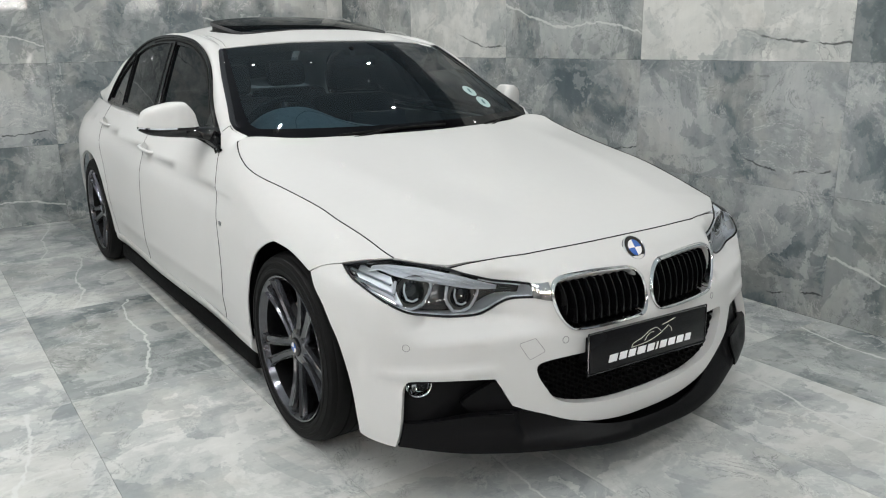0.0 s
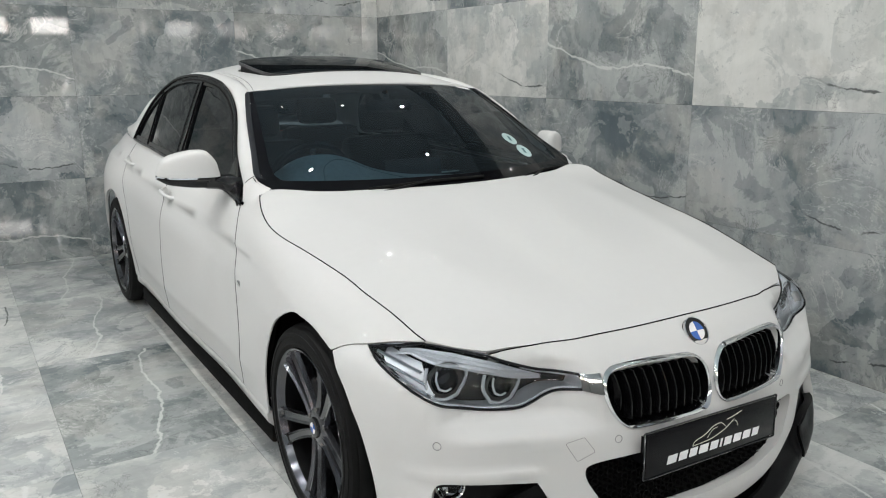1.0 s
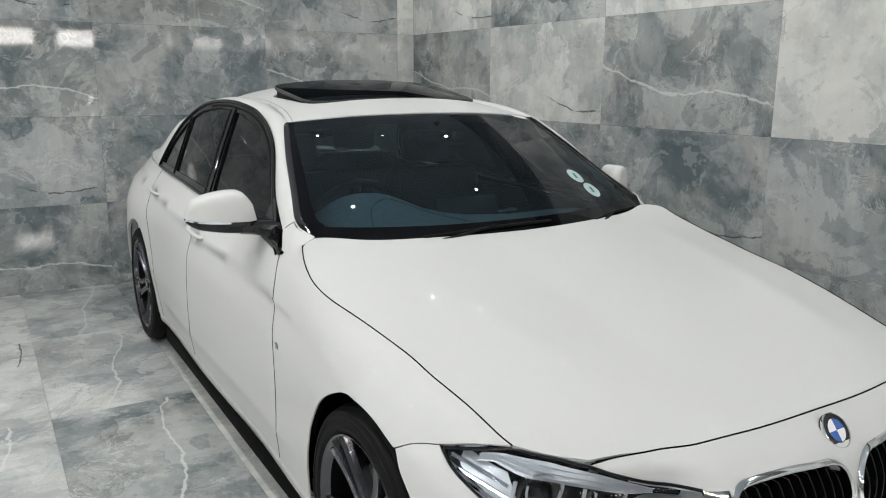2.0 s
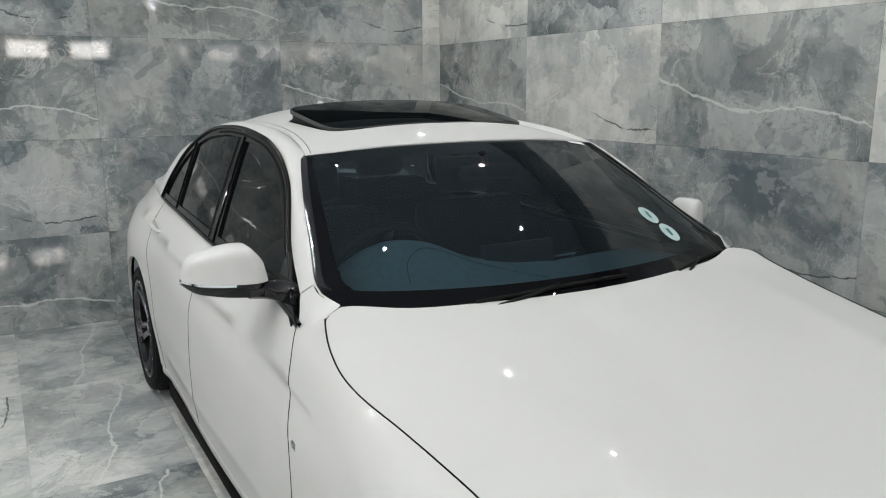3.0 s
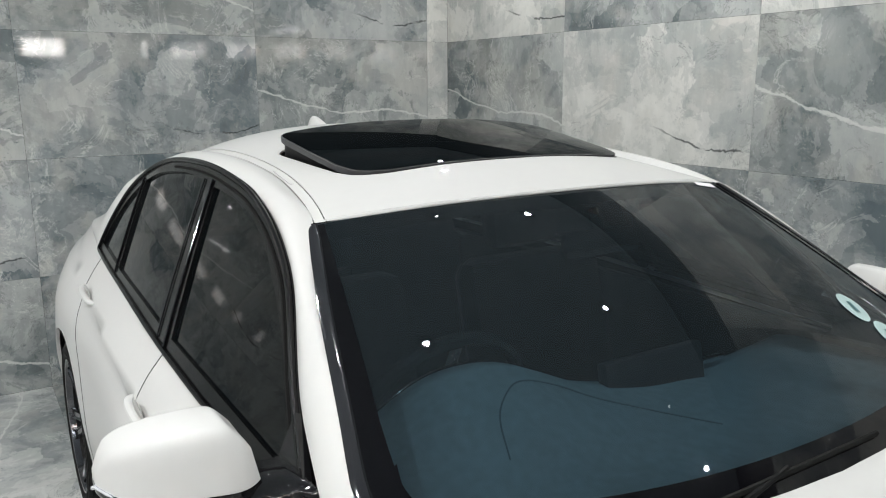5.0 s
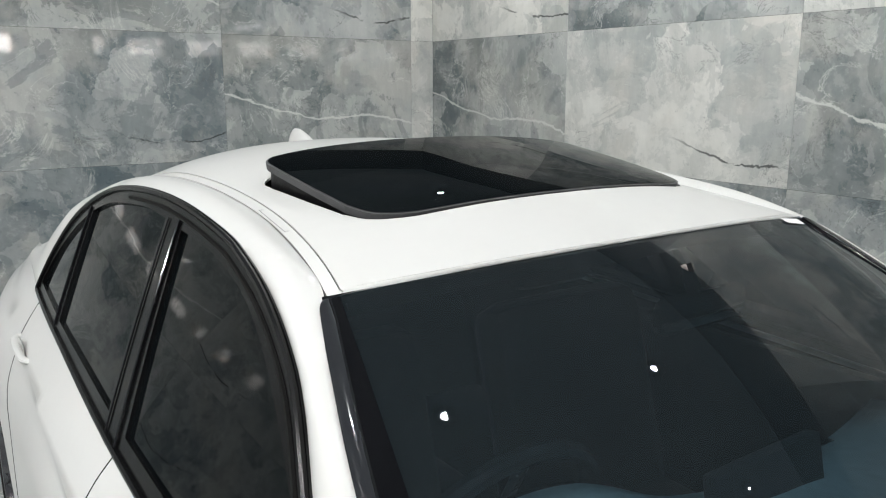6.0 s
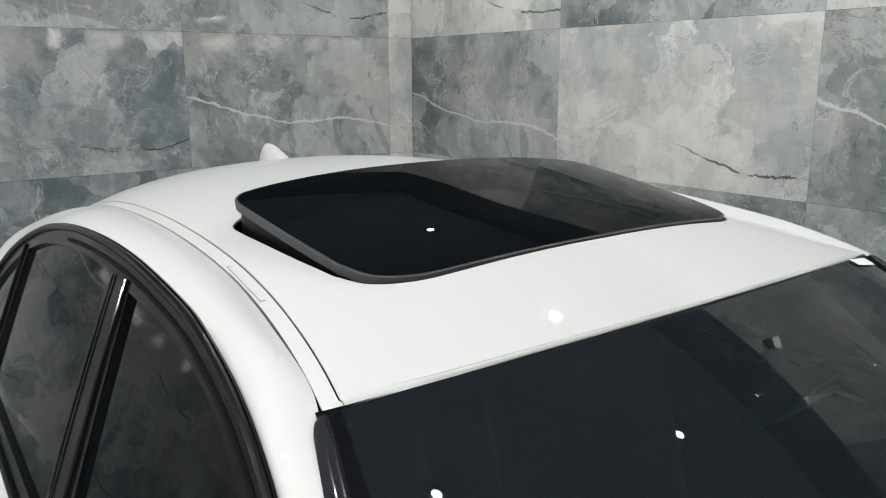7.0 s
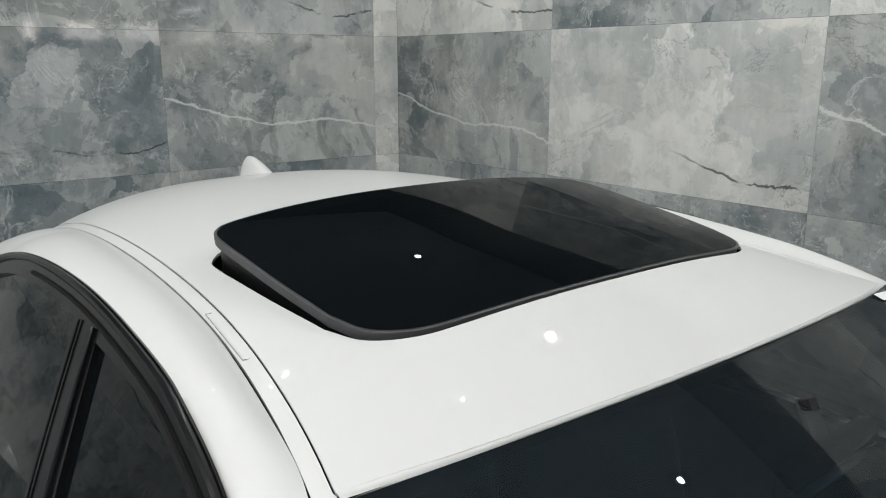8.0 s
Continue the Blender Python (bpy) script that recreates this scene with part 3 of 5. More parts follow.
SCREEN_OUT = curve2([(-1, 0), (0, 0), (1, 0)], [(1, 0), (1.015, .3), (1.015, 1)], [(1.015, 1), (0, 1), (-1.015, 1)], [(-1.015, 1), (-1.015, .3), (-1, 0)], n=14)
windscreen = sheet("windscreen", SCREEN_OUT, screen, SCREEN, car, step=.06, thick=0, label="slightly tinted laminated windscreen")[0]
frit_in = curve2([(-.972, .25), (-.965, .18), (-.942, .132), (-.88, .106), (-.5, .090), (0, .086), (.5, .090), (.88, .106), (.942, .132), (.965, .18), (.972, .25)], [(.972, .25), (.984, .6), (.992, .96)], [(.992, .96), (.98, .995), (.5, .997), (0, .997), (-.5, .997), (-.98, .995), (-.992, .96)], [(-.992, .96), (-.984, .6), (-.972, .25)])
sheet("screen_border", SCREEN_OUT, screen, FRIT, windscreen, step=.05, holes=[frit_in], thick=0, lift=.0015)

# rounded white lip of the roof over the glass
def roof_edge(x):
    return Vector((x, spline([0, .2, .4, ditch_x(1.238)], [1.175, 1.182, 1.204, 1.238])(abs(x)), 0))


LIP_X = [-.545 + 1.09 * i / 24 for i in range(25)]
strip("roof_lip", [screen(x / .566, .997) + Vector((0, 0, .0008)) for x in LIP_X], [Vector((x, roof_edge(x).y + .002, roof_z(x, roof_edge(x).y + .002) - .0005)) for x in LIP_X], .0022, WHITE, car, across=4, mirror=False, up=Vector((0, -.4, 1)), thick=.003)

# black cowl between hood, fenders and windscreen
CORNER = [Vector(fender(y, z)) for y, z in ((.636, .937), (.655, .942), (.672, .948), (.69, .957), (.707, .966), (.738, .9755))]
strip("cowl_corner", smooth3([p + Vector((-.004, 0, -.004)) for p in CORNER], 5), smooth3([screen(-.965, v) + Vector((0, 0, .002)) for v in (-.03, .02, .06, .10, .15, .22)], 5), .001, FRIT, car, across=4)
COWL = [(.72, .610), (.70, .622), (.66, .616), (.55, .572), (.35, .533), (.17, .506), (0, .497)]
cowl_x = [-x for x, y in COWL] + [x for x, y in COWL[-2::-1]]
cowl_y = [y for x, y in COWL] + [y for x, y in COWL[-2::-1]]
strip("cowl", smooth3([Vector((x, y - .01, hood_z(x, y) - .014)) for x, y in zip(cowl_x, cowl_y)], 4), smooth3([screen(u, .02) + Vector((0, 0, -.001)) for u in [-.99 + 1.98 * i / 12 for i in range(13)]], 4), 0, BLACK_MATT, car, across=3, mirror=False, up=Vector((0, 0, 1)))

# pillar and cant rail, from the cowl over the doors to the rear
DLO_TOP = [(.775, .905), (.81, .927), (.97, 1.034), (1.12, 1.156), (1.21, 1.210), (1.33, 1.258), (1.45, 1.290), (1.55, 1.308), (1.76, 1.327), (1.95, 1.331), (2.14, 1.321), (2.30, 1.297), (2.46, 1.250), (2.60, 1.187), (2.70, 1.105), (2.755, 1.03), (2.785, .958)]
seam = lambda y, z: Vector(fender(y, z))
RAIL_LOW = [seam(.7935, .9415)] + [Vector(side_glass(*p)) for p in DLO_TOP[2:]] + [Vector(flank(3.0, .957)), Vector(flank(3.3, .955))]
ditch = lambda y, dx=.0228, dz=-.009: Vector((-ditch_x(y) - dx, y, ditch_z(y) + dz))
RAIL_HIGH = [seam(.7415, .9765), Vector((-.696, .87, 1.044)), Vector((-.655, 1.021, 1.138)), Vector((-.627, 1.11, 1.192)), Vector((-.607, 1.17, 1.228)), ditch(1.255), ditch(1.37), ditch(1.60), ditch(1.83), ditch(2.05), ditch(2.25), ditch(2.42), ditch(2.60),
             Vector((-.520, 2.78, 1.226)), Vector((-.555, 2.92, 1.160)), Vector((-.592, 3.10, 1.070)), Vector((-.628, 3.30, .986))]
RAIL_LOW, RAIL_HIGH = RAIL_LOW[:len(RAIL_HIGH)], RAIL_HIGH[:len(RAIL_LOW)]
rail_low, rail_high = smooth3(RAIL_LOW), smooth3(RAIL_HIGH)
strip("cant_rail", rail_low, rail_high, lambda t: .003 + .011 * min(1, t * 9) + .030 * max(0, min(1, (t - .66) / .16)), WHITE, car)
strip("roof_molding", smooth3([ditch(y, .0205, -.008) for y in MOLD_Y]), smooth3([ditch(y, .0018, -.002) for y in MOLD_Y]), .001, WHITE, car, across=3)
strip("molding_lip", [screen(-x / .566, .997) + Vector((0, 0, .0008)) for x in (.5455, .552, .559, .5665)], [ditch(1.241, .0018 + .0187 * f, -.002 - .006 * f) for f in (0, .33, .67, 1)], .002, WHITE, car, across=4, thick=.003)
strip("ditch_seal", smooth3([ditch(y, .030, -.022) for y in (1.225, 1.37, 1.6, 1.83, 2.05, 2.25, 2.42, 2.62)]), smooth3([ditch(y, -.006, -.014) for y in (1.225, 1.37, 1.6, 1.83, 2.05, 2.25, 2.42, 2.62)]), 0, BLACK_VOID, car, across=2)


# ---- nose of the car ----
def ease(a, b, x):
    t = min(1, max(0, (x - a) / (b - a)))
    return t * t * (3 - 2 * t)


PLAN = [(0, -.757), (.1, -.756), (.2, -.750), (.331, -.729), (.457, -.692), (.60, -.637), (.70, -.590), (.754, -.552), (.81, -.490), (.848, -.42), (.872, -.345), (.883, -.27), (.887, -.19), (.888, -.10)]
PLAN_S = [0.0]
for p, q in zip(PLAN, PLAN[1:]):
    PLAN_S.append(PLAN_S[-1] + math.dist(p, q))
plan_x, plan_y = spline(PLAN_S, [p[0] for p in PLAN]), spline(PLAN_S, [p[1] for p in PLAN])
plan_back = pchip([.10, .2, .3, .46, .5, .58, .61, .64, .66, .69, .72], [.0, -.008, -.005, 0, .012, .030, .040, .065, .087, .135, .19])
plan_in = pchip([.10, .5, .58, .635, .665, .70], [0, 0, .008, .025, .062, .11])
S_TABLE = [i * .004 for i in range(int(PLAN_S[-1] / .004) + 1)]


def front(s, z):
    """Skin of the nose: s runs round the bumper from the middle, z is height."""
    a = abs(s)
    x, y = plan_x(a), plan_y(a)
    ledge = .055 * ease(.36, .46, x) * (1 - ease(.66, .78, x)) * ease(.47, .53, z)
    ledge *= 1 - (.72 - .22 * ease(.45, .56, x)) * ease(.61, .66, z)
    flare = .045 * ease(.60, .80, x) * (1 - ease(.80, .886, x)) * (1 - ease(.20, .40, z))
    t = .455 + .040 * ease(.45, .78, x) - z
    fold = .006 * ease(.34, .62, x) * (1 - ease(.80, .87, x)) * (t / .05) * math.exp(1 - t / .05) if t > 0 else 0
    brim = .009 * ease(.50, .58, x) * (1 - ease(.77, .84, x)) * math.exp(-((z - .385) / .016) ** 2)
    x2 = x - plan_in(z) * ease(.55, .85, x)
    return (math.copysign(x2, s) if a > 1e-9 else 0.0, y + plan_back(z) + ledge - flare + fold - brim, z)


def at_x(x, z):
    """Outline point of the nose at width x."""
    lo, hi = 0.0, PLAN_S[-1]
    for _ in range(22):
        mid = (lo + hi) / 2
        lo, hi = (mid, hi) if front(mid, z)[0] < x else (lo, mid)
    return ((lo + hi) / 2, z)


def at_y(y, z):
    """Outline point on the bumper's side, by its place along the car."""
    return (min((s for s in S_TABLE if plan_x(s) > .74), key=lambda s: abs(front(s, z)[1] - y)), z)


LAMP_TOP = [at_x(.588, .661), at_x(.53, .640), at_x(.47, .623), at_x(.40, .615)]
LAMP_LOW = [at_x(.398, .573), at_x(.44, .567), at_x(.475, .556), at_x(.508, .540), at_x(.545, .529), at_x(.62, .531), at_x(.70, .546), at_x(.757, .570), at_y(-.415, .620), at_y(-.29, .661)]
FOG_EDGE = [[at_x(.802, .188), at_x(.785, .27), at_x(.768, .352)], [at_x(.768, .352), at_x(.755, .371), at_x(.73, .374)], [at_x(.73, .374), at_x(.64, .368), at_x(.535, .360)], [at_x(.535, .360), at_x(.515, .325), at_x(.49, .275)], [at_x(.49, .275), at_x(.45, .256), at_x(.40, .236)]]
BUMPER_HALF = [[at_x(0, .688), at_x(.1, .6877), at_x(.2, .6868), at_x(.3, .685), at_x(.4, .680), at_x(.47, .675), at_x(.53, .669), at_x(.588, .661)], [at_x(.588, .661)] + LAMP_TOP[1:], [LAMP_TOP[-1], at_x(.392, .594), LAMP_LOW[0]], LAMP_LOW,
               [LAMP_LOW[-1], at_y(-.24, .649), at_y(-.198, .626)], [at_y(-.198, .626), at_y(-.238, .592), at_y(-.300, .540), at_y(-.365, .455), at_y(-.405, .35), at_y(-.430, .24), at_y(-.436, .20)],
               [at_y(-.436, .20), at_x(.84, .192), at_x(.802, .188)], *FOG_EDGE, [at_x(.40, .236), at_x(.30, .195), at_x(.2, .172), at_x(.1, .160), (0, .157)]]
INTAKE = both([[(0, .402), at_x(.25, .402), at_x(.39, .395), at_x(.418, .371), at_x(.392, .315), at_x(.343, .264), at_x(.2, .233), (0, .222)]])
KIDNEY = curve2([at_x(.075, .614), at_x(.2, .621), at_x(.30, .619), at_x(.332, .612), at_x(.347, .596), at_x(.350, .570), at_x(.337, .525), at_x(.312, .492), at_x(.28, .481), at_x(.15, .478), at_x(.062, .479), at_x(.036, .485), at_x(.022, .504), at_x(.018, .54), at_x(.028, .580), at_x(.048, .604), at_x(.075, .614)])
KIDNEY_L = [Vector((-p[0], p[1])) for p in KIDNEY[::-1]]
bumper = sheet("front_bumper", both(BUMPER_HALF), front, WHITE, car, step=.022, thick=.03, holes=[INTAKE, KIDNEY, KIDNEY_L])[0]

# dark depth behind the openings
sheet("grille_backing", both([[(0, .66), at_x(.30, .655), at_x(.40, .60)], [at_x(.40, .60), at_x(.45, .38), at_x(.40, .22)], [at_x(.40, .22), at_x(.2, .20), (0, .20)]]), front, BLACK_VOID, car, step=.06, thick=0, lift=-.065)


def in_front(outline, mat, name, parent, lift, thick, step=.03, both_sides=True, label="", holes=(), back=False):
    out = sheet(name, outline, front, mat, parent, step=step, thick=thick, lift=lift, mirror=both_sides, label=label, holes=holes, back=back)
    return out


# kidney grilles: chrome frame, dark bars
for sx in (1, -1):
    grille = thing("kidney_grille", "", "")
    grille.parent = car
    ring = [Vector(front(sx * p[0], p[1])) for p in KIDNEY[::2]]
    out = [Vector(front(sx * p[0], p[1])) for p in grow(KIDNEY, .0100)[::2]]
    bm = bmesh.new()
    n = len(ring)
    fwd = Vector((0, -1, 0))
    loops = []
    for i in range(n):
        a, b = ring[i], out[i]
        loops.append([b + fwd * .001, b.lerp(a, .15) + fwd * .008, b.lerp(a, .5) + fwd * .011, b.lerp(a, .85) + fwd * .008, a + fwd * .002, a.lerp(b, -.4) - fwd * .03])
    vs = [[bm.verts.new(p) for p in lp] for lp in loops]
    for i in range(n):
        j = (i + 1) % n
        for k in range(5):
            bm.faces.new((vs[i][k], vs[i][k + 1], vs[j][k + 1], vs[j][k]))
    part("frame", bm, CHROME, grille, "polished chrome kidney surround", angle=60)
    for k in range(10):
        x = .052 + .0293 * k
        bm = bmesh.new()
        top, low = .606, .488 if x < .31 else .515
        if x < .06:
            top = .590
        pts = []
        for j in range(9):
            z = low + (top - low) * j / 8
            p = Vector(front(sx * at_x(x - .012 * (top - z) / .1 * .4, z)[0], z))
            pts.append(p + Vector((0, .012 - .012 * math.sin(math.pi * j / 8), 0)))
        verts = []
        for p in pts:
            verts.append([bm.verts.new(p + Vector(d)) for d in ((-.0035, .004, 0), (-.002, -.004, 0), (.002, -.004, 0), (.0035, .004, 0), (.003, .035, 0), (-.003, .035, 0))])
        for a, b in zip(verts, verts[1:]):
            for q in range(6):
                bm.faces.new((a[q], a[(q + 1) % 6], b[(q + 1) % 6], b[q]))
        bm.faces.new(verts[0])
        bm.faces.new(verts[-1])
        part("bar", bm, BLACK_SATIN, grille)

# lower intake: dark mesh of small hexagon-like cells
bm = bmesh.new()
for r in range(8):
    z = .236 + .0225 * r
    for c in range(-15, 16):
        x = c * .0285 + (.01425 if r % 2 else 0)
        if abs(x) > .41 or not inside((at_x(abs(x), z)[0] * (1 if x > 0 else -1), z), grow(INTAKE, .01)):
            continue
        p = Vector(front(math.copysign(at_x(abs(x), z)[0], x), z)) + Vector((0, .030, 0))
        cell = [p + Vector((dx, dy, dz)) for dx, dz in ((-.0125, 0), (-.008, .0095), (.008, .0095), (.0125, 0), (.008, -.0095), (-.008, -.0095)) for dy in (0,)]
        o = [bm.verts.new(p + (q - p) * 1.16) for q in cell]
        i = [bm.verts.new(p + (q - p) * .84) for q in cell]
        d = [bm.verts.new(p + (q - p) * .84 + Vector((0, .02, 0))) for q in cell]
        for k in range(6):
            l = (k + 1) % 6
            bm.faces.new((o[k], o[l], i[l], i[k]))
            bm.faces.new((i[k], i[l], d[l], d[k]))
part("lower_grille", bm, BLACK_VOID, car, "black mesh lower intake grille", smooth=False)

# fog recess, lamp and black lower lip
FOG_HOLE = curve2([at_x(.815, .19), at_x(.79, .27), at_x(.775, .385)], [at_x(.775, .385), at_x(.52, .370)], [at_x(.52, .370), at_x(.43, .23)], [at_x(.43, .23), at_x(.6, .17), at_x(.815, .19)])
in_front(FOG_HOLE, BLACK_MATT, "fog_recess", car, -.045, 0, step=.04)
in_front(curve2([at_x(.527, .352), at_x(.62, .300), at_x(.60, .262)], [at_x(.60, .262), at_x(.50, .255), at_x(.405, .231)], [at_x(.405, .231), at_x(.46, .26), at_x(.495, .285), at_x(.527, .352)]), BLACK_MATT, "fog_blade", car, -.014, .02, step=.03)
LIP = both([[(0, .156), at_x(.1, .159), at_x(.2, .171), at_x(.30, .194), at_x(.40, .234)], [at_x(.40, .234), at_x(.50, .258), at_x(.62, .262), at_x(.788, .250)], [at_x(.788, .250), at_x(.800, .184)], [at_x(.800, .184), at_x(.65, .164), at_x(.45, .143), at_x(.2, .127), (0, .124)]])


def lip_skin(s, z):
    p = front(s, z)
    x = abs(p[0])
    out = .012 - .024 * (1 - ease(.46, .50, x)) * ease(.155, .20, z) + .036 * (1 - ease(.10, .55, x)) * ease(.165, .130, z) + .022 * ease(.24, .16, z) * (1 - ease(.6, .8, x))
    return (p[0] * (1 - .022 * ease(.5, .8, x)), p[1] - out + .022 * ease(.55, .80, x), z)


corner = curve2([at_x(.795, .186), at_x(.65, .165), at_x(.515, .150)], [at_x(.515, .150), at_x(.50, .20), at_x(.495, .256)], [at_x(.495, .256), at_x(.62, .262), at_x(.789, .250)], [at_x(.789, .250), at_x(.795, .186)])
lip = sheet("front_splitter", LIP, lip_skin, BLACK_MATT, car, step=.025, thick=.02, label="black plastic front splitter lip", facing=(0, -1, .2))[0]
sheet("splitter_corner", corner, lip_skin, BLACK_MATT, lip, step=.03, thick=.02, lift=.007, facing=(0, -1, .2), mirror=True)
bm = bmesh.new()
edge = [Vector(lip_skin(s, z)) for s, z in ((sg * at_x(x, zz)[0], zz) for sg, seq in ((-1, ((.80, .184), (.65, .164), (.45, .143), (.2, .127))), (1, ((0, .124), (.2, .127), (.45, .143), (.65, .164), (.80, .184)))) for x, zz in seq)]
edge = smooth3(edge, 5)
top = [bm.verts.new(p + Vector((0, .002, .001))) for p in edge]
low = [bm.verts.new(p + Vector((0, .006, -.008))) for p in edge]
rear = [bm.verts.new((p.x * .95, max(p.y + .12, -.60), p.z - .006)) for p in edge]
for i in range(len(edge) - 1):
    bm.faces.new((top[i], top[i + 1], low[i + 1], low[i]))
    bm.faces.new((low[i], low[i + 1], rear[i + 1], rear[i]))
part("floor_plate", bm, BLACK_MATT, lip)
for sx in (1, -1):
    fog = thing("fog_lamp", "", "")
    fog.parent = car
    m = Matrix.Translation((sx * .716, -.548, .349)) @ look((0, 0, 0), (-sx * .38, 1, 0)) @ Matrix.Diagonal((1, 1, 1, 1))
    bm = bmesh.new()
    turned(bm, [(.0, -.012), (.02, -.010), (.032, .0), (.036, .004), (.038, .0), (.038, -.03)], 28, m)
    part("lamp_bowl", bm, CHROME, fog)
    bm = bmesh.new()
    turned(bm, [(.0, .010), (.02, .008), (.030, .003), (.035, -.001)], 28, m)
    part("lens", bm, LENS, fog)
    bm = bmesh.new()
    arcs = [[bm.verts.new(m @ Vector((.041 * math.cos(radians(a)), .041 * math.sin(radians(a)), h))) for a in range(8, 173, 12)] for h in (-.02, .013)]
    flat = [bm.verts.new(m @ Vector((.041 * math.cos(radians(a)), .010, .014))) for a in range(8, 173, 12)]
    for k in range(len(flat) - 1):
        bm.faces.new((arcs[0][k], arcs[0][k + 1], arcs[1][k + 1], arcs[1][k]))
        bm.faces.new((arcs[1][k], arcs[1][k + 1], flat[k + 1], flat[k]))
    part("visor", bm, BLACK_MATT, fog)

# headlights
LAMP = curve2(LAMP_TOP[::-1], [LAMP_TOP[0], at_x(.64, .672), at_x(.700, .684)], [at_x(.700, .684), at_y(-.36, .674), at_y(-.29, .661)], LAMP_LOW[::-1], [LAMP_LOW[0], at_x(.392, .594), LAMP_TOP[-1]])
LAMP_REFLECT = plain("lamp_reflector", (.80, .82, .86), .30, metal=.40, bump=.8, size=55, vary=.16)
LAMP_DARK = plain("lamp_housing", (.020, .021, .023), .25, size=200, coat=.4)
RING = plain("light_ring", (.60, .62, .66), .20, coat=.6, size=90, vary=.05)
U_GUIDE = curve2([(-1.0, .82), (-1.10, .1), (-.98, -.35)], [(-.98, -.35), (-.62, -.92)], [(-.62, -.92), (0, -1.02), (.62, -.80)], [(.62, -.80), (1.02, -.15)], [(1.02, -.15), (1.14, .30), (1.10, .62)], n=4)
HOOK = curve2([(-.70, .9), (-.78, .2), (-.55, -.55)], [(-.55, -.55), (0, -.78), (.62, -.50)], n=4)
for sx in (1, -1):
    lamp = thing("headlight", "", "")
    lamp.parent = car
    flip = lambda poly: [Vector((sx * p[0], p[1])) for p in poly]
    sheet("lens", flip(LAMP), front, LENS, lamp, step=.02, thick=.004, lift=.002, label="clear headlight lens")
    sheet("housing", flip(grow(LAMP, -.002)), lambda s, z: Vector(front(s, z)) + Vector((0, .075, 0)) - Vector((sx * .03 * ease(.66, .85, abs(front(s, z)[0])), 0, 0)), LAMP_DARK, lamp, step=.03, thick=0)
    # inner walls between lens and housing
    bm = bmesh.new()
    a = [Vector(front(*p)) for p in flip(LAMP)]
    lo = [bm.verts.new(p) for p in a]
    hi = [bm.verts.new(p + Vector((0, .075, 0)) - Vector((sx * .03 * ease(.66, .85, abs(p.x)), 0, 0))) for p in a]
    for i in range(len(a)):
        j = (i + 1) % len(a)
        bm.faces.new((lo[i], lo[j], hi[j], hi[i]))
    part("rim", bm, LAMP_REFLECT, lamp)
    # reflective brow along the upper edge, ribbed
    bm = bmesh.new()
    rows = []
    brow = curve2([at_x(.47, .606), at_x(.53, .626), at_x(.59, .647), at_x(.66, .664), at_x(.72, .670), at_y(-.37, .664)], n=9)
    for k, u in enumerate(brow):
        t = k / len(brow)
        up = Vector(front(sx * u[0], u[1]))
        drop = .012 + .024 * math.sin(math.pi * min(1, t * 1.15))
        inw = Vector((-sx * .012 * ease(.5, 1, t), 0, 0))
        slope = lambda f: Vector(front(sx * u[0], u[1] - drop * f)) - up
        steps = ((0, .008), (.20, .010), (.28, .016), (.50, .011), (.58, .018), (.80, .012), (1, .016), (1.1, .05))
        rows.append([bm.verts.new(up + slope(f) + Vector((0, d + .0007 * (k % 2), 0)) + inw) for f, d in steps])
    for p, q in zip(rows, rows[1:]):
        for k in range(7):
            bm.faces.new((p[k], p[k + 1], q[k + 1], q[k]))
    part("brow_reflector", bm, LAMP_REFLECT, lamp, angle=8)
    # two projectors, each with an open hexagonal light ring
    for x, z, r in ((.690, .598, .040), (.560, .575, .036)):
        s, z0 = at_x(x, z)
        c = Vector(front(sx * s, z)) + Vector((-sx * .004, .040, 0))
        m = Matrix.Translation(c) @ look((0, 0, 0), (-sx * .28, 1, 0))
        bm = bmesh.new()
        turned(bm, [(0, .014), (r * .35, .012), (r * .62, .004), (r * .72, -.006)], 24, m)
        part("projector", bm, LENS, lamp)
        bm = bmesh.new()
        turned(bm, [(0, -.03), (r * .5, -.026), (r * .74, -.008), (r * .80, .002), (r * .86, -.004), (r * .9, -.03)], 24, m)
        part("projector_bowl", bm, LAMP_DARK, lamp)
        bm = bmesh.new()
        turned(bm, [(r * .9, .001), (r * 1.02, .0), (r * 1.18, .002), (r * 1.30, .010)], 32, m)
        part("reflector_ring", bm, STEEL, lamp)
        # light guides: an outer U with bevelled corners and a smaller hook inside it
        for rr, th, depth, shape in ((1.20, .0037, .006, U_GUIDE), (.80, .0023, .010, HOOK)):
            pts = [m @ Vector((-sx * q[0] * r * rr, q[1] * r * rr, depth)) for q in shape]
            bm = bmesh.new()
            tube(bm, pts, th, 8, flat=1.3)
            part("light_ring", bm, RING, lamp)
        bm = bmesh.new()
        for k in range(5):
            q = m @ Vector((r * (-.5 + .25 * k), r * .86, -.004))
            box(bm, q - Vector((.003, .004, .008)), q + Vector((.003, .004, .008)), .001)
        part("reflector_teeth", bm, CHROME, lamp)
    # cheek reflector beside the outer projector, and bars of the inner end
    bm = bmesh.new()
    for k in (0, 2, 4):
        a, b = at_x(.752, .575 + .012 * k), at_y(-.40 + .016 * k, .618 + .008 * k)
        pa, pb = Vector(front(sx * a[0], a[1])), Vector(front(sx * b[0], b[1]))
        tube(bm, [pa + Vector((-sx * .01, .035, 0)), pb + Vector((-sx * .02, .015, 0))], .0045, 6)
    part("cheek_reflector", bm, CHROME, lamp)
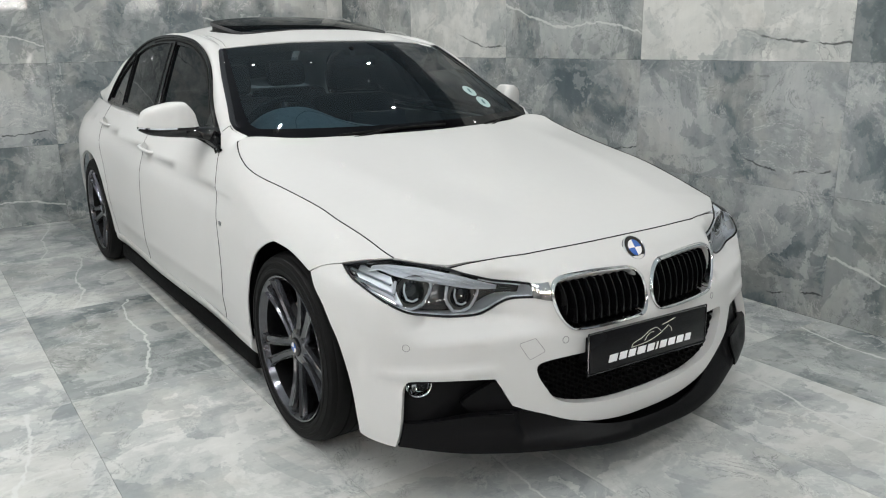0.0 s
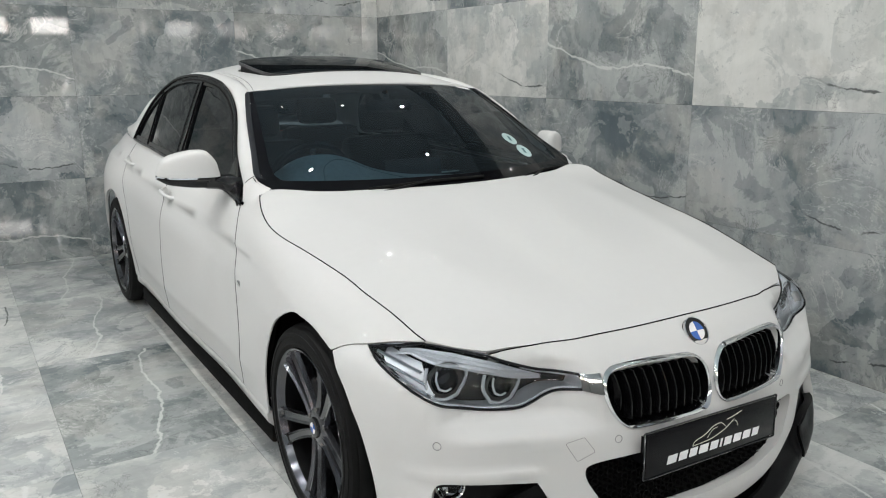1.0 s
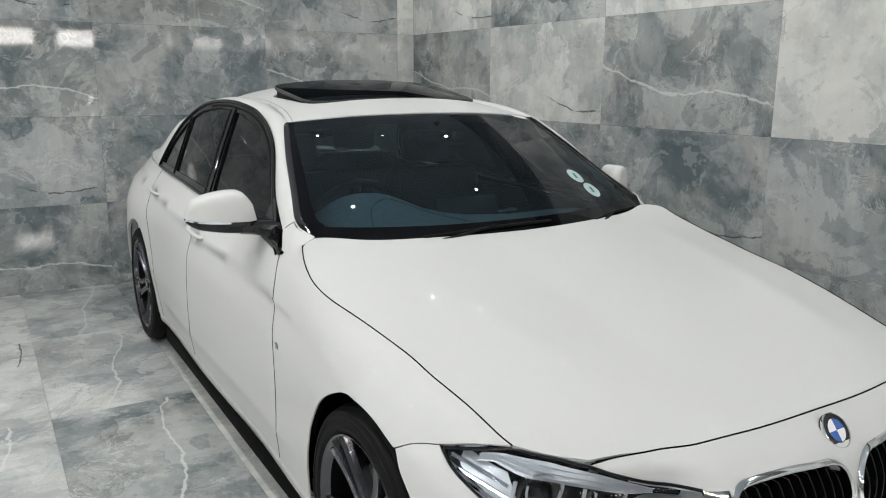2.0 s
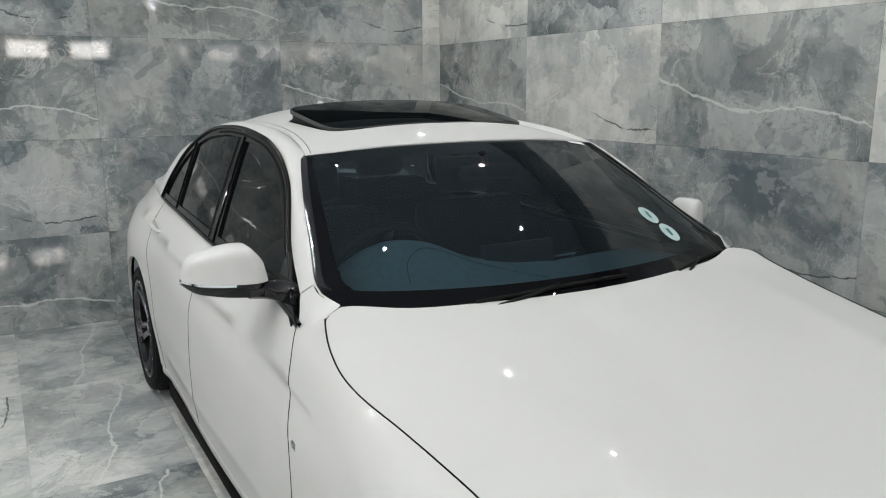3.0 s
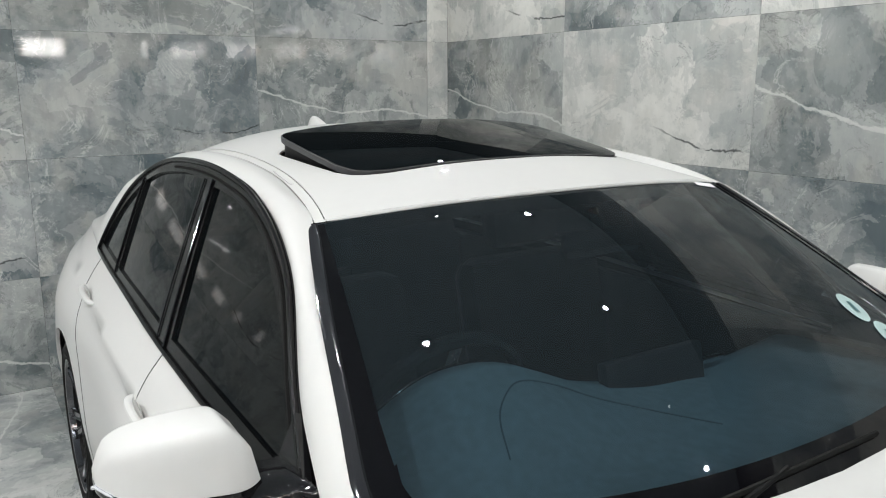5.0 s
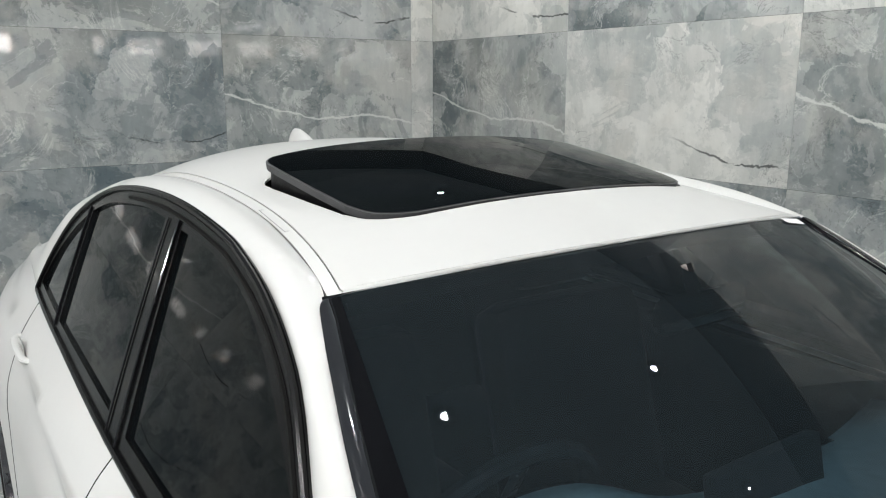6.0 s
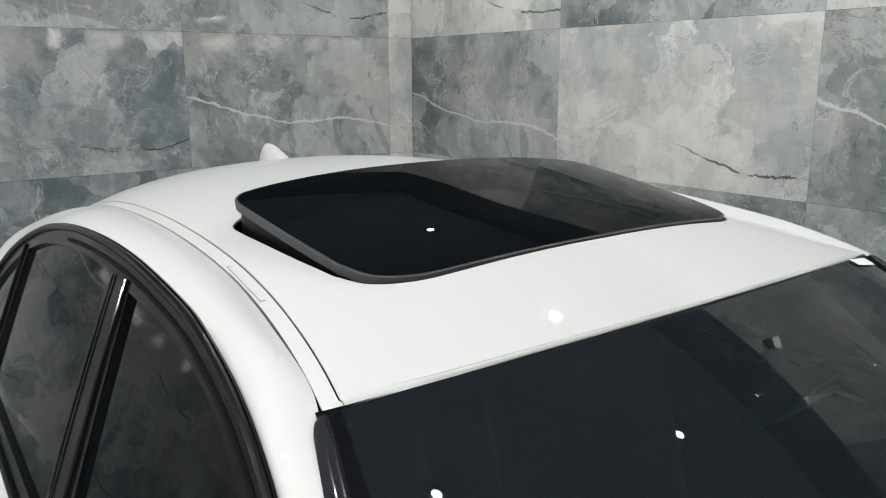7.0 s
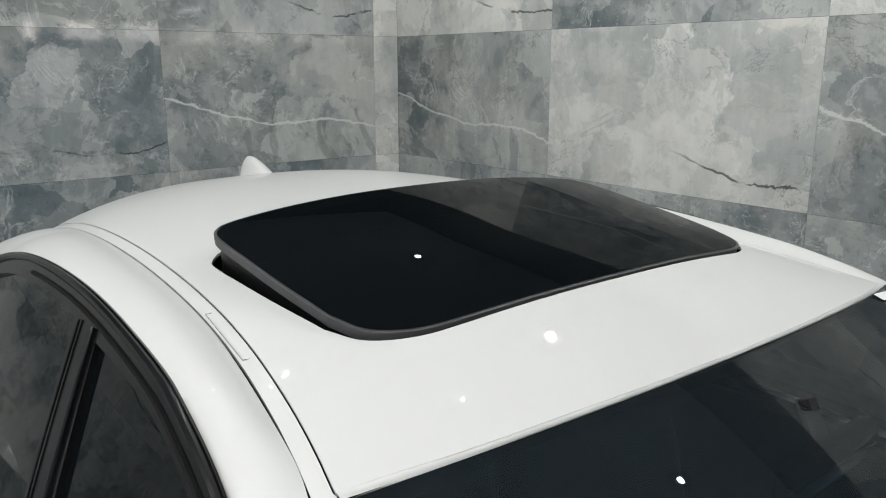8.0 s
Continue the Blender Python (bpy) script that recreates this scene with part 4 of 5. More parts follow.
    cheek = curve2([at_x(.742, .566), at_x(.752, .60), at_x(.748, .640)], [at_x(.748, .640), at_y(-.36, .660)], [at_y(-.36, .660), at_y(-.40, .63), at_x(.778, .588), at_x(.742, .566)])
    sheet("cheek_panel", flip(cheek), lambda s, z: Vector(front(s, z)) + Vector((-sx * .022, .040, 0)), LAMP_REFLECT, lamp, step=.02, thick=.004)
    bm = bmesh.new()
    tube(bm, [Vector(front(sx * p[0], p[1] - .010)) + Vector((0, .006, 0)) for p in curve2([at_x(.52, .637), at_x(.47, .623), at_x(.402, .615)], n=5)], .0022, 6)
    part("trim_bar", bm, LAMP_REFLECT, lamp)
    bm = bmesh.new()
    tube(bm, [Vector(front(*p)) + Vector((0, -.001, 0)) for p in flip(grow(LAMP, -.003))[::2]], .0036, 6, closed=True)
    part("lens_edge", bm, BLACK_GLOSS, lamp)
    # bright foot line of the lens and chrome bridge to the grille
    bm = bmesh.new()
    tube(bm, [Vector(front(sx * p[0], p[1])) + Vector((0, .008, .006)) for p in curve2(LAMP_LOW)[1:-6:2]], .0032, 6)
    part("foot_line", bm, LAMP_REFLECT, lamp)
    sheet("grille_bridge", flip(curve2([at_x(.3985, .613), at_x(.360, .615)], [at_x(.360, .615), at_x(.354, .563)], [at_x(.354, .563), at_x(.375, .568), at_x(.3985, .574)], [at_x(.3985, .574), at_x(.3985, .613)])), front, CHROME, lamp, step=.02, thick=.02, lift=.006, label="satin chrome bridge to the grille")

# badge: round, blue and white quarters in a dark ring
BLUE = plain("badge_blue", (.022, .10, .38), .2, coat=1, size=80)
BADGE_WHITE = plain("badge_white", (.75, .76, .77), .25, coat=1, size=80)
e0 = Vector(front(0, .657))
tilt = Matrix.Translation(e0) @ Matrix.Rotation(radians(52), 4, "X")
badge = thing("badge", "", "")
badge.parent = car
bm = bmesh.new()
turned(bm, [(.0, .003), (.026, .004), (.0275, .0055), (.029, .004), (.038, .004), (.0395, .0055), (.041, .004), (.041, -.006)], 40, tilt)
part("ring", bm, BLACK_GLOSS, badge)
bm = bmesh.new()
turned(bm, [(.0385, .0045), (.0398, .0062), (.0412, .0045), (.0412, -.002)], 40, tilt)
part("edge", bm, CHROME, badge)
for k in range(4):
    bm = bmesh.new()
    c = bm.verts.new(tilt @ Vector((0, 0, .0052)))
    rim = [bm.verts.new(tilt @ Vector((.0265 * math.cos(radians(90 * k + 9 * i)), .0265 * math.sin(radians(90 * k + 9 * i)), .0052))) for i in range(11)]
    for a, b in zip(rim, rim[1:]):
        bm.faces.new((c, a, b))
    part("quarter", bm, BADGE_WHITE if k % 2 else BLUE, badge, smooth=False)

# show plate with a plain bar where a name stands
PLATE = plain("plate_black", (.006, .006, .007), .2, size=120, spec=.2)
INK = plain("ink_white", (.78, .78, .78), .5)
plate = thing("number_plate", "", "")
plate.parent = car
lean_p = Matrix.Translation((-.016, -.769, .394)) @ Matrix.Rotation(radians(2), 4, "Y") @ Matrix.Rotation(radians(-3), 4, "X")
bm = bmesh.new()
box(bm, (-.262, -.005, -.058), (.262, .005, .058), .0035)
bm.transform(lean_p)
part("board", bm, PLATE, plate)
bm = bmesh.new()
box(bm, (-.25, .004, -.03), (.25, .05, .045))
bm.transform(lean_p)
part("holder", bm, BLACK_MATT, plate)
bm = bmesh.new()
tube(bm, [lean_p @ Vector((x, -.003, z)) for x, z in curve2([(-.258, -.062), (.258, -.062)], [(.258, -.062), (.266, -.060), (.266, -.052)], [(.266, -.052), (.266, .052)], [(.266, .052), (.266, .062), (.256, .062)], [(.256, .062), (-.258, .062)], [(-.258, .062), (-.266, .062), (-.266, .052)], [(-.266, .052), (-.266, -.052)], [(-.266, -.052), (-.266, -.060), (-.258, -.062)], n=3)], .0028, 6, closed=True)
part("holder_rim", bm, TRIM_GREY, plate)
x = -.186
for w in (.036, .032, .030, .036, .032, .009, .031, .032, .032, .028):
    bm = bmesh.new()
    bm.faces.new([bm.verts.new(lean_p @ Vector((x + dx, -.0062, z))) for dx, z in ((0, -.038), (w, -.038), (w + .006, -.015), (.006, -.015))])
    part("name_bar", bm, INK, plate, smooth=False)
    x += w + .0082
bm = bmesh.new()
for line, r in (([(-.088, -.006), (-.078, .006), (-.040, .016), (-.012, .031), (.014, .036), (.030, .032), (.042, .022)], .0011), ([(-.088, -.006), (-.02, -.002), (.030, .010), (.060, .024), (.078, .034)], .0010),
                ([(.048, .040), (.070, .043), (.108, .052)], .0012), ([(.082, .030), (.092, .022), (.094, .012)], .0010), ([(-.030, .004), (-.012, .022), (.010, .026)], .0008)):
    tube(bm, [lean_p @ Vector((p.x, -.006, p.z - .004)) for p in smooth3([(x, 0, z) for x, z in line], 4)], r, 6)
part("emblem_lines", bm, plain("emblem_silver", (.66, .64, .52), .4), plate)

# parking sensors and tow-eye cover
SEAM = plain("seam_grey", (.24, .24, .24), .6)
for x, z in ((.754, .468), (.331, .451)):
    for sx in (1, -1):
        s = sx * at_x(x, z)[0]
        pts = [front(s + .0098 * math.cos(a), z + .0098 * math.sin(a)) for a in (2 * math.pi * k / 24 for k in range(24))]
        bm = bmesh.new()
        tube(bm, pts, .0011, 6, closed=True)
        part("parking_sensor", bm, SEAM, car)
s0 = -at_x(.432, .435)[0]
bm = bmesh.new()
tube(bm, [front(s0 + p[0], .438 + p[1]) for p in curve2([(-.034, .021), (.004, .029)], [(.004, .029), (.011, .029), (.014, .025)], [(.014, .025), (.037, -.006)], [(.037, -.006), (.038, -.012), (.033, -.015)], [(.033, -.015), (.002, -.029)], [(.002, -.029), (-.006, -.031), (-.011, -.026)], [(-.011, -.026), (-.036, .013)], [(-.036, .013), (-.038, .018), (-.034, .021)], n=3)], .0008, 5, closed=True)
part("tow_eye_cover", bm, SEAM, car)

# dark seals in the gaps round hood and doors
bm = bmesh.new()
edge = curve2(BUMPER_HALF[0], n=5) + [Vector(BUMPER_HALF[0][-1])]
tube(bm, [Vector(front(*p)) + Vector((0, .0020, .0010)) for p in [Vector((-q[0], q[1])) for q in edge[::-1]] + edge[1:]], .0019, 6)
part("hood_seal", bm, BLACK_VOID, car)
for sx in (-1, 1):
    for name, line, inset in (("hood_side_seal", HOOD_EDGE, .0015), ("door_seal", DOOR_FRONT, .001), ("door_seal", DOOR_SPLIT, .001), ("door_seal", REAR_DOOR_END, .001)):
        bm = bmesh.new()
        pts = curve2(line, n=5) + [Vector(line[-1])]
        shift = .0035 if line is DOOR_FRONT else .0
        tube(bm, [(sx * (flank_x(p[0] + shift, p[1]) - inset), p[0] + shift, p[1]) for p in pts], .0021, 6)
        part(name, bm, BLACK_VOID, car)
    bm = bmesh.new()
    tube(bm, [(-sx * p.x, p.y, p.z - .001) for p in smooth3([Vector(fender(y, z)) for y, z in ((.575, .920), (.590, .928), (.606, .931), (.624, .934), (.637, .937), (.642, .938))], 4)], .0014, 6)
    part("hood_side_seal", bm, BLACK_VOID, car)

# ---- side windows ----
DLO_LOW = [(2.785, .955), (2.53, .951), (2.14, .946), (1.68, .929), (1.41, .920), (.963, .903), (.705, .878)]
DLO = curve2([(.705, .878), (.775, .905), (.81, .927), (.97, 1.034), (1.12, 1.156), (1.21, 1.210), (1.33, 1.258), (1.45, 1.290), (1.55, 1.308), (1.76, 1.327), (1.95, 1.331), (2.14, 1.321), (2.30, 1.297), (2.46, 1.250), (2.60, 1.187), (2.70, 1.105), (2.755, 1.03), (2.785, .955)], DLO_LOW)
PANES = {"front_window": curve2([(.945, .942), (1.3, .956), (1.605, .964)], [(1.605, .964), (1.735, 1.282)], [(1.735, 1.282), (1.58, 1.272), (1.45, 1.252), (1.33, 1.216), (1.22, 1.164), (1.10, 1.092), (1.0, 1.015), (.945, .942)]),
         "rear_window_pane": curve2([(1.728, .968), (2.0, .977), (2.325, .982)], [(2.325, .982), (2.40, 1.233)], [(2.40, 1.233), (2.27, 1.266), (2.12, 1.284), (1.97, 1.293), (1.838, 1.289)], [(1.838, 1.289), (1.728, .968)]),
         "quarter_window": curve2([(2.372, .984), (2.55, .987), (2.735, .988)], [(2.735, .988), (2.71, 1.035), (2.66, 1.09), (2.56, 1.16), (2.445, 1.216)], [(2.445, 1.216), (2.372, .984)])}
sheet("window_trim", DLO, side_glass, BLACK_SATIN, car, step=.03, thick=.02, lift=.004, holes=list(PANES.values()), mirror=True, label="gloss black window surround")
sheet("mirror_sail", curve2([(.712, .881), (.775, .906), (.81, .928), (.95, 1.020)], [(.95, 1.020), (.95, .935)], [(.95, .935), (.935, .908), (.90, .899)], [(.90, .899), (.82, .889), (.712, .881)]), side_glass, BLACK_GLOSS, car, step=.03, thick=.016, lift=.012, mirror=True, label="gloss black mirror sail")
for name, poly in PANES.items():
    sheet(name, grow(poly, .006), side_glass, SIDE, car, step=.04, thick=0, lift=-.004, mirror=True, label="dark tinted side window")
for sx in (-1, 1):
    on = lambda y, z, d: Vector((sx * (glass_x(y, z) + d), y, z + .5 * d))
    bm = bmesh.new()
    tube(bm, [on(y, z, .006) for y, z in [(p[0], p[1]) for p in grow(DLO, -.007)[::2]]], .0065, 8, closed=True)
    part("window_molding", bm, BLACK_SATIN, car)
    bm = bmesh.new()
    tube(bm, [on(y, z, .004) for y, z in [(p[0], p[1]) for p in grow(DLO, -.026)[4:78:2]]], .004, 6)
    part("door_frame_seal", bm, RUBBER, car)
    for a, b, r in (((1.628, .940), (1.755, 1.295), .0032), ((2.348, .966), (2.428, 1.238), .003), ((1.700, .945), (1.815, 1.292), .002)):
        bm = bmesh.new()
        tube(bm, [on(a[0] + (b[0] - a[0]) * k / 6, a[1] + (b[1] - a[1]) * k / 6, .006) for k in range(7)], r, 6)
        part("pillar_molding", bm, BLACK_GLOSS, car)
# trim between pillar and windscreen, with a rounded upper end and a bright inner edge
outer = smooth3([Vector((-.7275, .700, .9640)), seam(.7415, .9765) + Vector((0, 0, .0015)), Vector((-.696, .87, 1.0455)), Vector((-.655, 1.021, 1.1395)), Vector((-.627, 1.11, 1.1935)), Vector((-.607, 1.17, 1.2295)), Vector((-.584, 1.232, 1.2640))], 16)
inner = [screen(-1.0, min(.985, (p.y - .632) / .6)) + Vector((0, -.001, .0045)) for p in outer]
inner = [p + (q - p) * min(1, .0245 / (q - p).length) for p, q in zip(outer, inner)]
count = len(outer) - 1
full = lambda t: min(1, .12 + t * 4.5) * math.sqrt(max(.0, 1 - max(0, (t - .94) / .06) ** 2.2))
strip("screen_trim", inner, [a.lerp(b, full(k / count)) for k, (a, b) in enumerate(zip(inner, outer))], lambda t: .0026 * full(t), TRIM_GREY, car, across=8, label="gloss black strip beside the windscreen", thick=.010)
strip("screen_side_seal", [p + Vector((-.004, 0, -.002)) for p in inner], [screen(-.975, max(.10, min(.99, (p.y - .632) / .6))) + Vector((0, 0, .0025)) for p in outer], 0, FRIT, car, across=2, thick=.002)
for sx in (-1, 1):
    bm = bmesh.new()
    tube(bm, [Vector((-sx * p.x, p.y, p.z + .0004)) for p in inner[::4]], .0016, 6)
    part("trim_edge", bm, BLACK_GLOSS, car)


# ---- wheels ----
def wheel(x, y, sx):
    """sx: outward side."""
    ob = thing("wheel", "", "")
    ob.parent = car
    ob.matrix_basis = Matrix.Translation((x, y, .3165)) @ Matrix(((0, 0, sx, 0), (1, 0, 0, 0), (0, sx, 0, 0), (0, 0, 0, 1)))
    bm = bmesh.new()
    turned(bm, [(.236, -.19), (.262, -.205), (.29, -.212), (.306, -.200), (.314, -.180), (.316, -.15), (.3165, -.105), (.316, -.06), (.3145, -.036), (.311, -.024), (.3085, -.021), (.3080, -.015), (.3015, -.004), (.290, .001), (.2885, .0035), (.281, .0045), (.2795, .002), (.266, .003), (.264, .005), (.2565, .005), (.2515, .001), (.246, -.006), (.240, -.012), (.236, -.02)], 96)
    tyre = part("tyre", bm, RUBBER, ob, "black low-profile road tyre")
    for h in (-.065, -.105, -.145):
        bm = bmesh.new()
        turned(bm, [(.3160, h - .004), (.3168, h - .003), (.3168, h + .003), (.3160, h + .004)], 64)
        part("tread_groove", bm, BLACK_VOID, tyre)
    bm = bmesh.new()
    turned(bm, [(.243, -.012), (.2455, -.004), (.243, .001), (.238, -.001), (.233, -.010), (.226, -.022)], 80)
    rim = part("rim", bm, RIM_GREY, ob, "dark grey alloy double-spoke rim")
    bm = bmesh.new()
    turned(bm, [(.226, -.022), (.220, -.06), (.214, -.13), (.222, -.185), (.240, -.19)], 64)
    part("barrel", bm, BLACK_MATT, rim)
    for k in range(5):
        for side in (-1, 1):
            bm = bmesh.new()
            rows = []
            for j in range(11):
                t = j / 10
                r = .045 + .186 * t
                off = side * (.0195 + .025 * t - .006 * math.sin(math.pi * t))
                w = .0190 - .003 * math.sin(math.pi * t) + .003 * t
                depth = -.030 + .024 * t ** 1.6
                rows.append([Vector((r, off + dx, depth + dz)) for dx, dz in ((-w, -.014), (-w * .80, .0), (-w * .42, -.007), (w * .42, -.007), (w * .80, .0), (w, -.014), (w * .6, -.038), (-w * .6, -.038))])
            m = Matrix.Rotation(radians(72 * k + 20), 4, "Z")
            vs = [[bm.verts.new(m @ p) for p in row] for row in rows]
            for a, b in zip(vs, vs[1:]):
                for q in range(8):
                    bm.faces.new((a[q], a[(q + 1) % 8], b[(q + 1) % 8], b[q]))
            bm.faces.new(vs[0])
            bm.faces.new(vs[-1])
            part("spoke", bm, RIM_GREY, rim, angle=22)
    bm = bmesh.new()
    turned(bm, [(0, -.028), (.03, -.028), (.052, -.031), (.070, -.040), (.072, -.07)], 40)
    part("hub", bm, RIM_GREY, rim)
    bm = bmesh.new()
    turned(bm, [(0, -.020), (.018, -.020), (.029, -.0215), (.032, -.026), (.032, -.032)], 32)
    part("centre_cap", bm, BLACK_GLOSS, rim)
    for k in range(4):
        bm = bmesh.new()
        c = bm.verts.new((0, 0, -.0195))
        edge = [bm.verts.new((.017 * math.cos(radians(90 * k + 15 * i)), .017 * math.sin(radians(90 * k + 15 * i)), -.0195)) for i in range(7)]
        for a, b in zip(edge, edge[1:]):
            bm.faces.new((c, a, b))
        part("cap_quarter", bm, BADGE_WHITE if k % 2 else BLUE, rim, smooth=False)
    for k in range(5):
        bm = bmesh.new()
        a = radians(72 * k + 56)
        turned(bm, [(0, -.030), (.007, -.030), (.009, -.033), (.009, -.05)], 6, Matrix.Translation((.054 * math.cos(a), .054 * math.sin(a), 0)))
        part("wheel_bolt", bm, STEEL, rim, smooth=False)
    bm = bmesh.new()
    turned(bm, [(.06, -.085), (.155, -.085), (.157, -.088), (.157, -.105), (.06, -.105)], 56)
    part("brake_disc", bm, STEEL, ob)
    bm = bmesh.new()
    for a0 in range(0, 50, 10):
        a, b = radians(150 + a0), radians(160 + a0)
        q = [bm.verts.new((r * math.cos(t), r * math.sin(t), h)) for t in (a, b) for r in (.115, .175) for h in (-.062, -.12)]
        for f in ((0, 2, 6, 4), (2, 3, 7, 6), (0, 4, 5, 1)):
            bm.faces.new([q[i] for i in f])
    part("brake_caliper", bm, LAMP_DARK, ob)
    bm = bmesh.new()
    turned(bm, [(0, -.14), (.21, -.14), (.215, -.13)], 40)
    part("wheel_backing", bm, BLACK_VOID, ob)


for sx in (-1, 1):
    wheel(sx * .868, 0, sx)
    wheel(sx * .872, 2.81, sx)
    for y, r in ((0, .40), (2.81, .385)):
        bm = bmesh.new()
        steps = 20
        rows = [[bm.verts.new((sx * x, y + r * math.cos(radians(-25 + 230 * i / steps)) * (1.06 if y == 0 else 1), .33 + (r - .01) * math.sin(radians(-25 + 230 * i / steps)))) for x in (.80, .56)] for i in range(steps + 1)]
        for p, q in zip(rows, rows[1:]):
            bm.faces.new((p[0], p[1], q[1], q[0]))
        c = bm.verts.new((sx * .56, y, .2))
        for p, q in zip(rows, rows[1:]):
            bm.faces.new((p[1], c, q[1]))
        part("wheel_arch_liner", bm, BLACK_VOID, car)


# ---- door mirrors ----
def mirror_shell(sx, turn=1.0):
    """turn: how wide the mirror stands out when it is turned in towards the door."""
    ob = thing("door_mirror", "", "")
    ob.parent = car
    XS = [.812, .826, .87, .92, .97, 1.000, 1.016]
    top = pchip(XS, [1.056, 1.063, 1.063, 1.056, 1.043, 1.024, .982])
    fore = spline(XS, [.885, .872, .868, .885, .915, .950, .992])
    aft = spline(XS, [.955, .975, .99, 1.005, 1.02, 1.025, 1.022])
    base = spline(XS, [.966, .966, .966, .966, .966, .967, .967])
    low = spline(XS, [.926, .926, .928, .931, .937, .945, .956])

    def shell(bm, z_of, ang0, ang1, out=0.0):
        rows = []
        for i in range(25):
            x = XS[0] + (XS[-1] - XS[0]) * i / 24
            z0, z1 = base(x), z_of(x)
            ym, yr = (fore(x) + aft(x)) / 2, (aft(x) - fore(x)) / 2
            row = []
            for j in range(15):
                a = radians(ang0 + (ang1 - ang0) * j / 14)
                c, s = math.cos(a), math.sin(a)
                e = .33
                h = abs(s) ** .42 if z1 > z0 else 0
                shift = .040 * h * h * (1 - (x - XS[0]) / (XS[-1] - XS[0])) ** 2
                row.append(bm.verts.new((sx * (x + shift), ym - (yr + out) * math.copysign(abs(c) ** e, c), z0 + (z1 - z0 + (out if z1 > z0 else -out)) * abs(s) ** .37)))
            rows.append(row)
        for p, q in zip(rows, rows[1:]):
            for k in range(14):
                bm.faces.new((p[k], p[k + 1], q[k + 1], q[k]))
        bm.faces.new(rows[0])
        bm.faces.new(rows[-1])
        return bm
    part("cap", shell(bmesh.new(), top, 0, 180), WHITE, ob, "white painted mirror cap", angle=42)
    part("lower_housing", shell(bmesh.new(), low, 0, 180, .003), BLACK_GLOSS, ob, "gloss black lower mirror shell", angle=70)
    bm = bmesh.new()
    tube(bm, [Vector((sx * x, fore(x) - .002 + .004 * ease(.97, 1.016, x), base(x) - .003)) for x in (.90, .93, .96, .985, 1.005, 1.016)] + [Vector((sx * 1.018, 1.01, .955))], .0032, 8)
    part("indicator", bm, RING, ob, "clear indicator strip")
    # arm and foot on the door
    bm = bmesh.new()
    rows = []
    for x, y0, y1, z0, z1 in ((.87, .862, .97, .925, .9655), (.835, .862, .965, .921, .9655), (.805, .862, .955, .914, .9655), (.785, .856, .95, .905, .965), (.770, .842, .95, .896, .966), (.752, .815, .95, .890, .966)):
        rows.append([bm.verts.new((sx * x, *p)) for p in ((y0, z0 + .008), (y0 + .01, z0), (y1 - .01, z0), (y1, z0 + .008), (y1, z1 - .008), (y1 - .01, z1), (y0 + .012, z1 - .004), (y0, z1 - .014))])
    for p, q in zip(rows, rows[1:]):
        for k in range(8):
            bm.faces.new((p[k], p[(k + 1) % 8], q[(k + 1) % 8], q[k]))
    bm.faces.new(rows[0])
    bm.faces.new(rows[-1])
    part("arm", bm, BLACK_GLOSS, ob, angle=50)
    bm = bmesh.new()
    box(bm, (min(sx * .84, sx * .96), .985, .965), (max(sx * .84, sx * .96), 1.0, 1.03), .004)
    part("mirror_pane", bm, CHROME, ob)
    ob.location.x = sx * .425 * (1 - turn)
    ob.scale.x = turn


mirror_shell(-1)
mirror_shell(1, .84)

# ---- door handles ----
for doors, y, z in ((front_doors, 1.60, .806), (rear_doors, 2.56, .858)):
    for door, sx in zip(doors, (-1, 1)):
        handle = thing("handle", "", "")
        handle.parent = door
        bm = bmesh.new()
        pts = [(sx * (flank_x(y + d, z) + o), y + d, z + .006 * d / .1) for d, o in ((-.105, -.006), (-.095, .006), (-.07, .013), (0, .016), (.06, .014), (.09, .007), (.10, -.006))]
        tube(bm, smooth3(pts, 5), .0105, 10, flat=.75)
        part("grip", bm, WHITE, handle, "white pull handle")
        bm = bmesh.new()
        turned(bm, [(0, 0), (.03, .001), (.042, .004), (.046, .006)], 24, Matrix.Translation((sx * (flank_x(y - .01, z) + .0015), y - .01, z)) @ Matrix.Rotation(radians(90 * sx), 4, "Y") @ Matrix.Diagonal((.75, 1.3, 1, 1)))
        part("cup", bm, WHITE, handle)

# small metal badge on the fender
for sx in (-1, 1):
    bm = bmesh.new()
    for k in range(3):
        y = .568 + .009 * k
        x = flank_x(y, .63)
        box(bm, (sx * x - .003, y - .003, .621), (sx * x + .003, y + .003, .639), .001)
    part("fender_badge", bm, SATIN, car, "small metal fender badge")

# ---- sunroof, tilted open ----
sunroof = thing("sunroof", "", "")
sunroof.parent = car


def sun_skin(x, y):
    k = (y - 1.372) / .48
    c = .1 * roof_z(0, y) + .9 * roof_z(x, y)
    f = .45 * min(1, max(0, k))
    return (x, y, c * (1 - f) + f * roof_z(.28, y) + .001 + .031 * k)


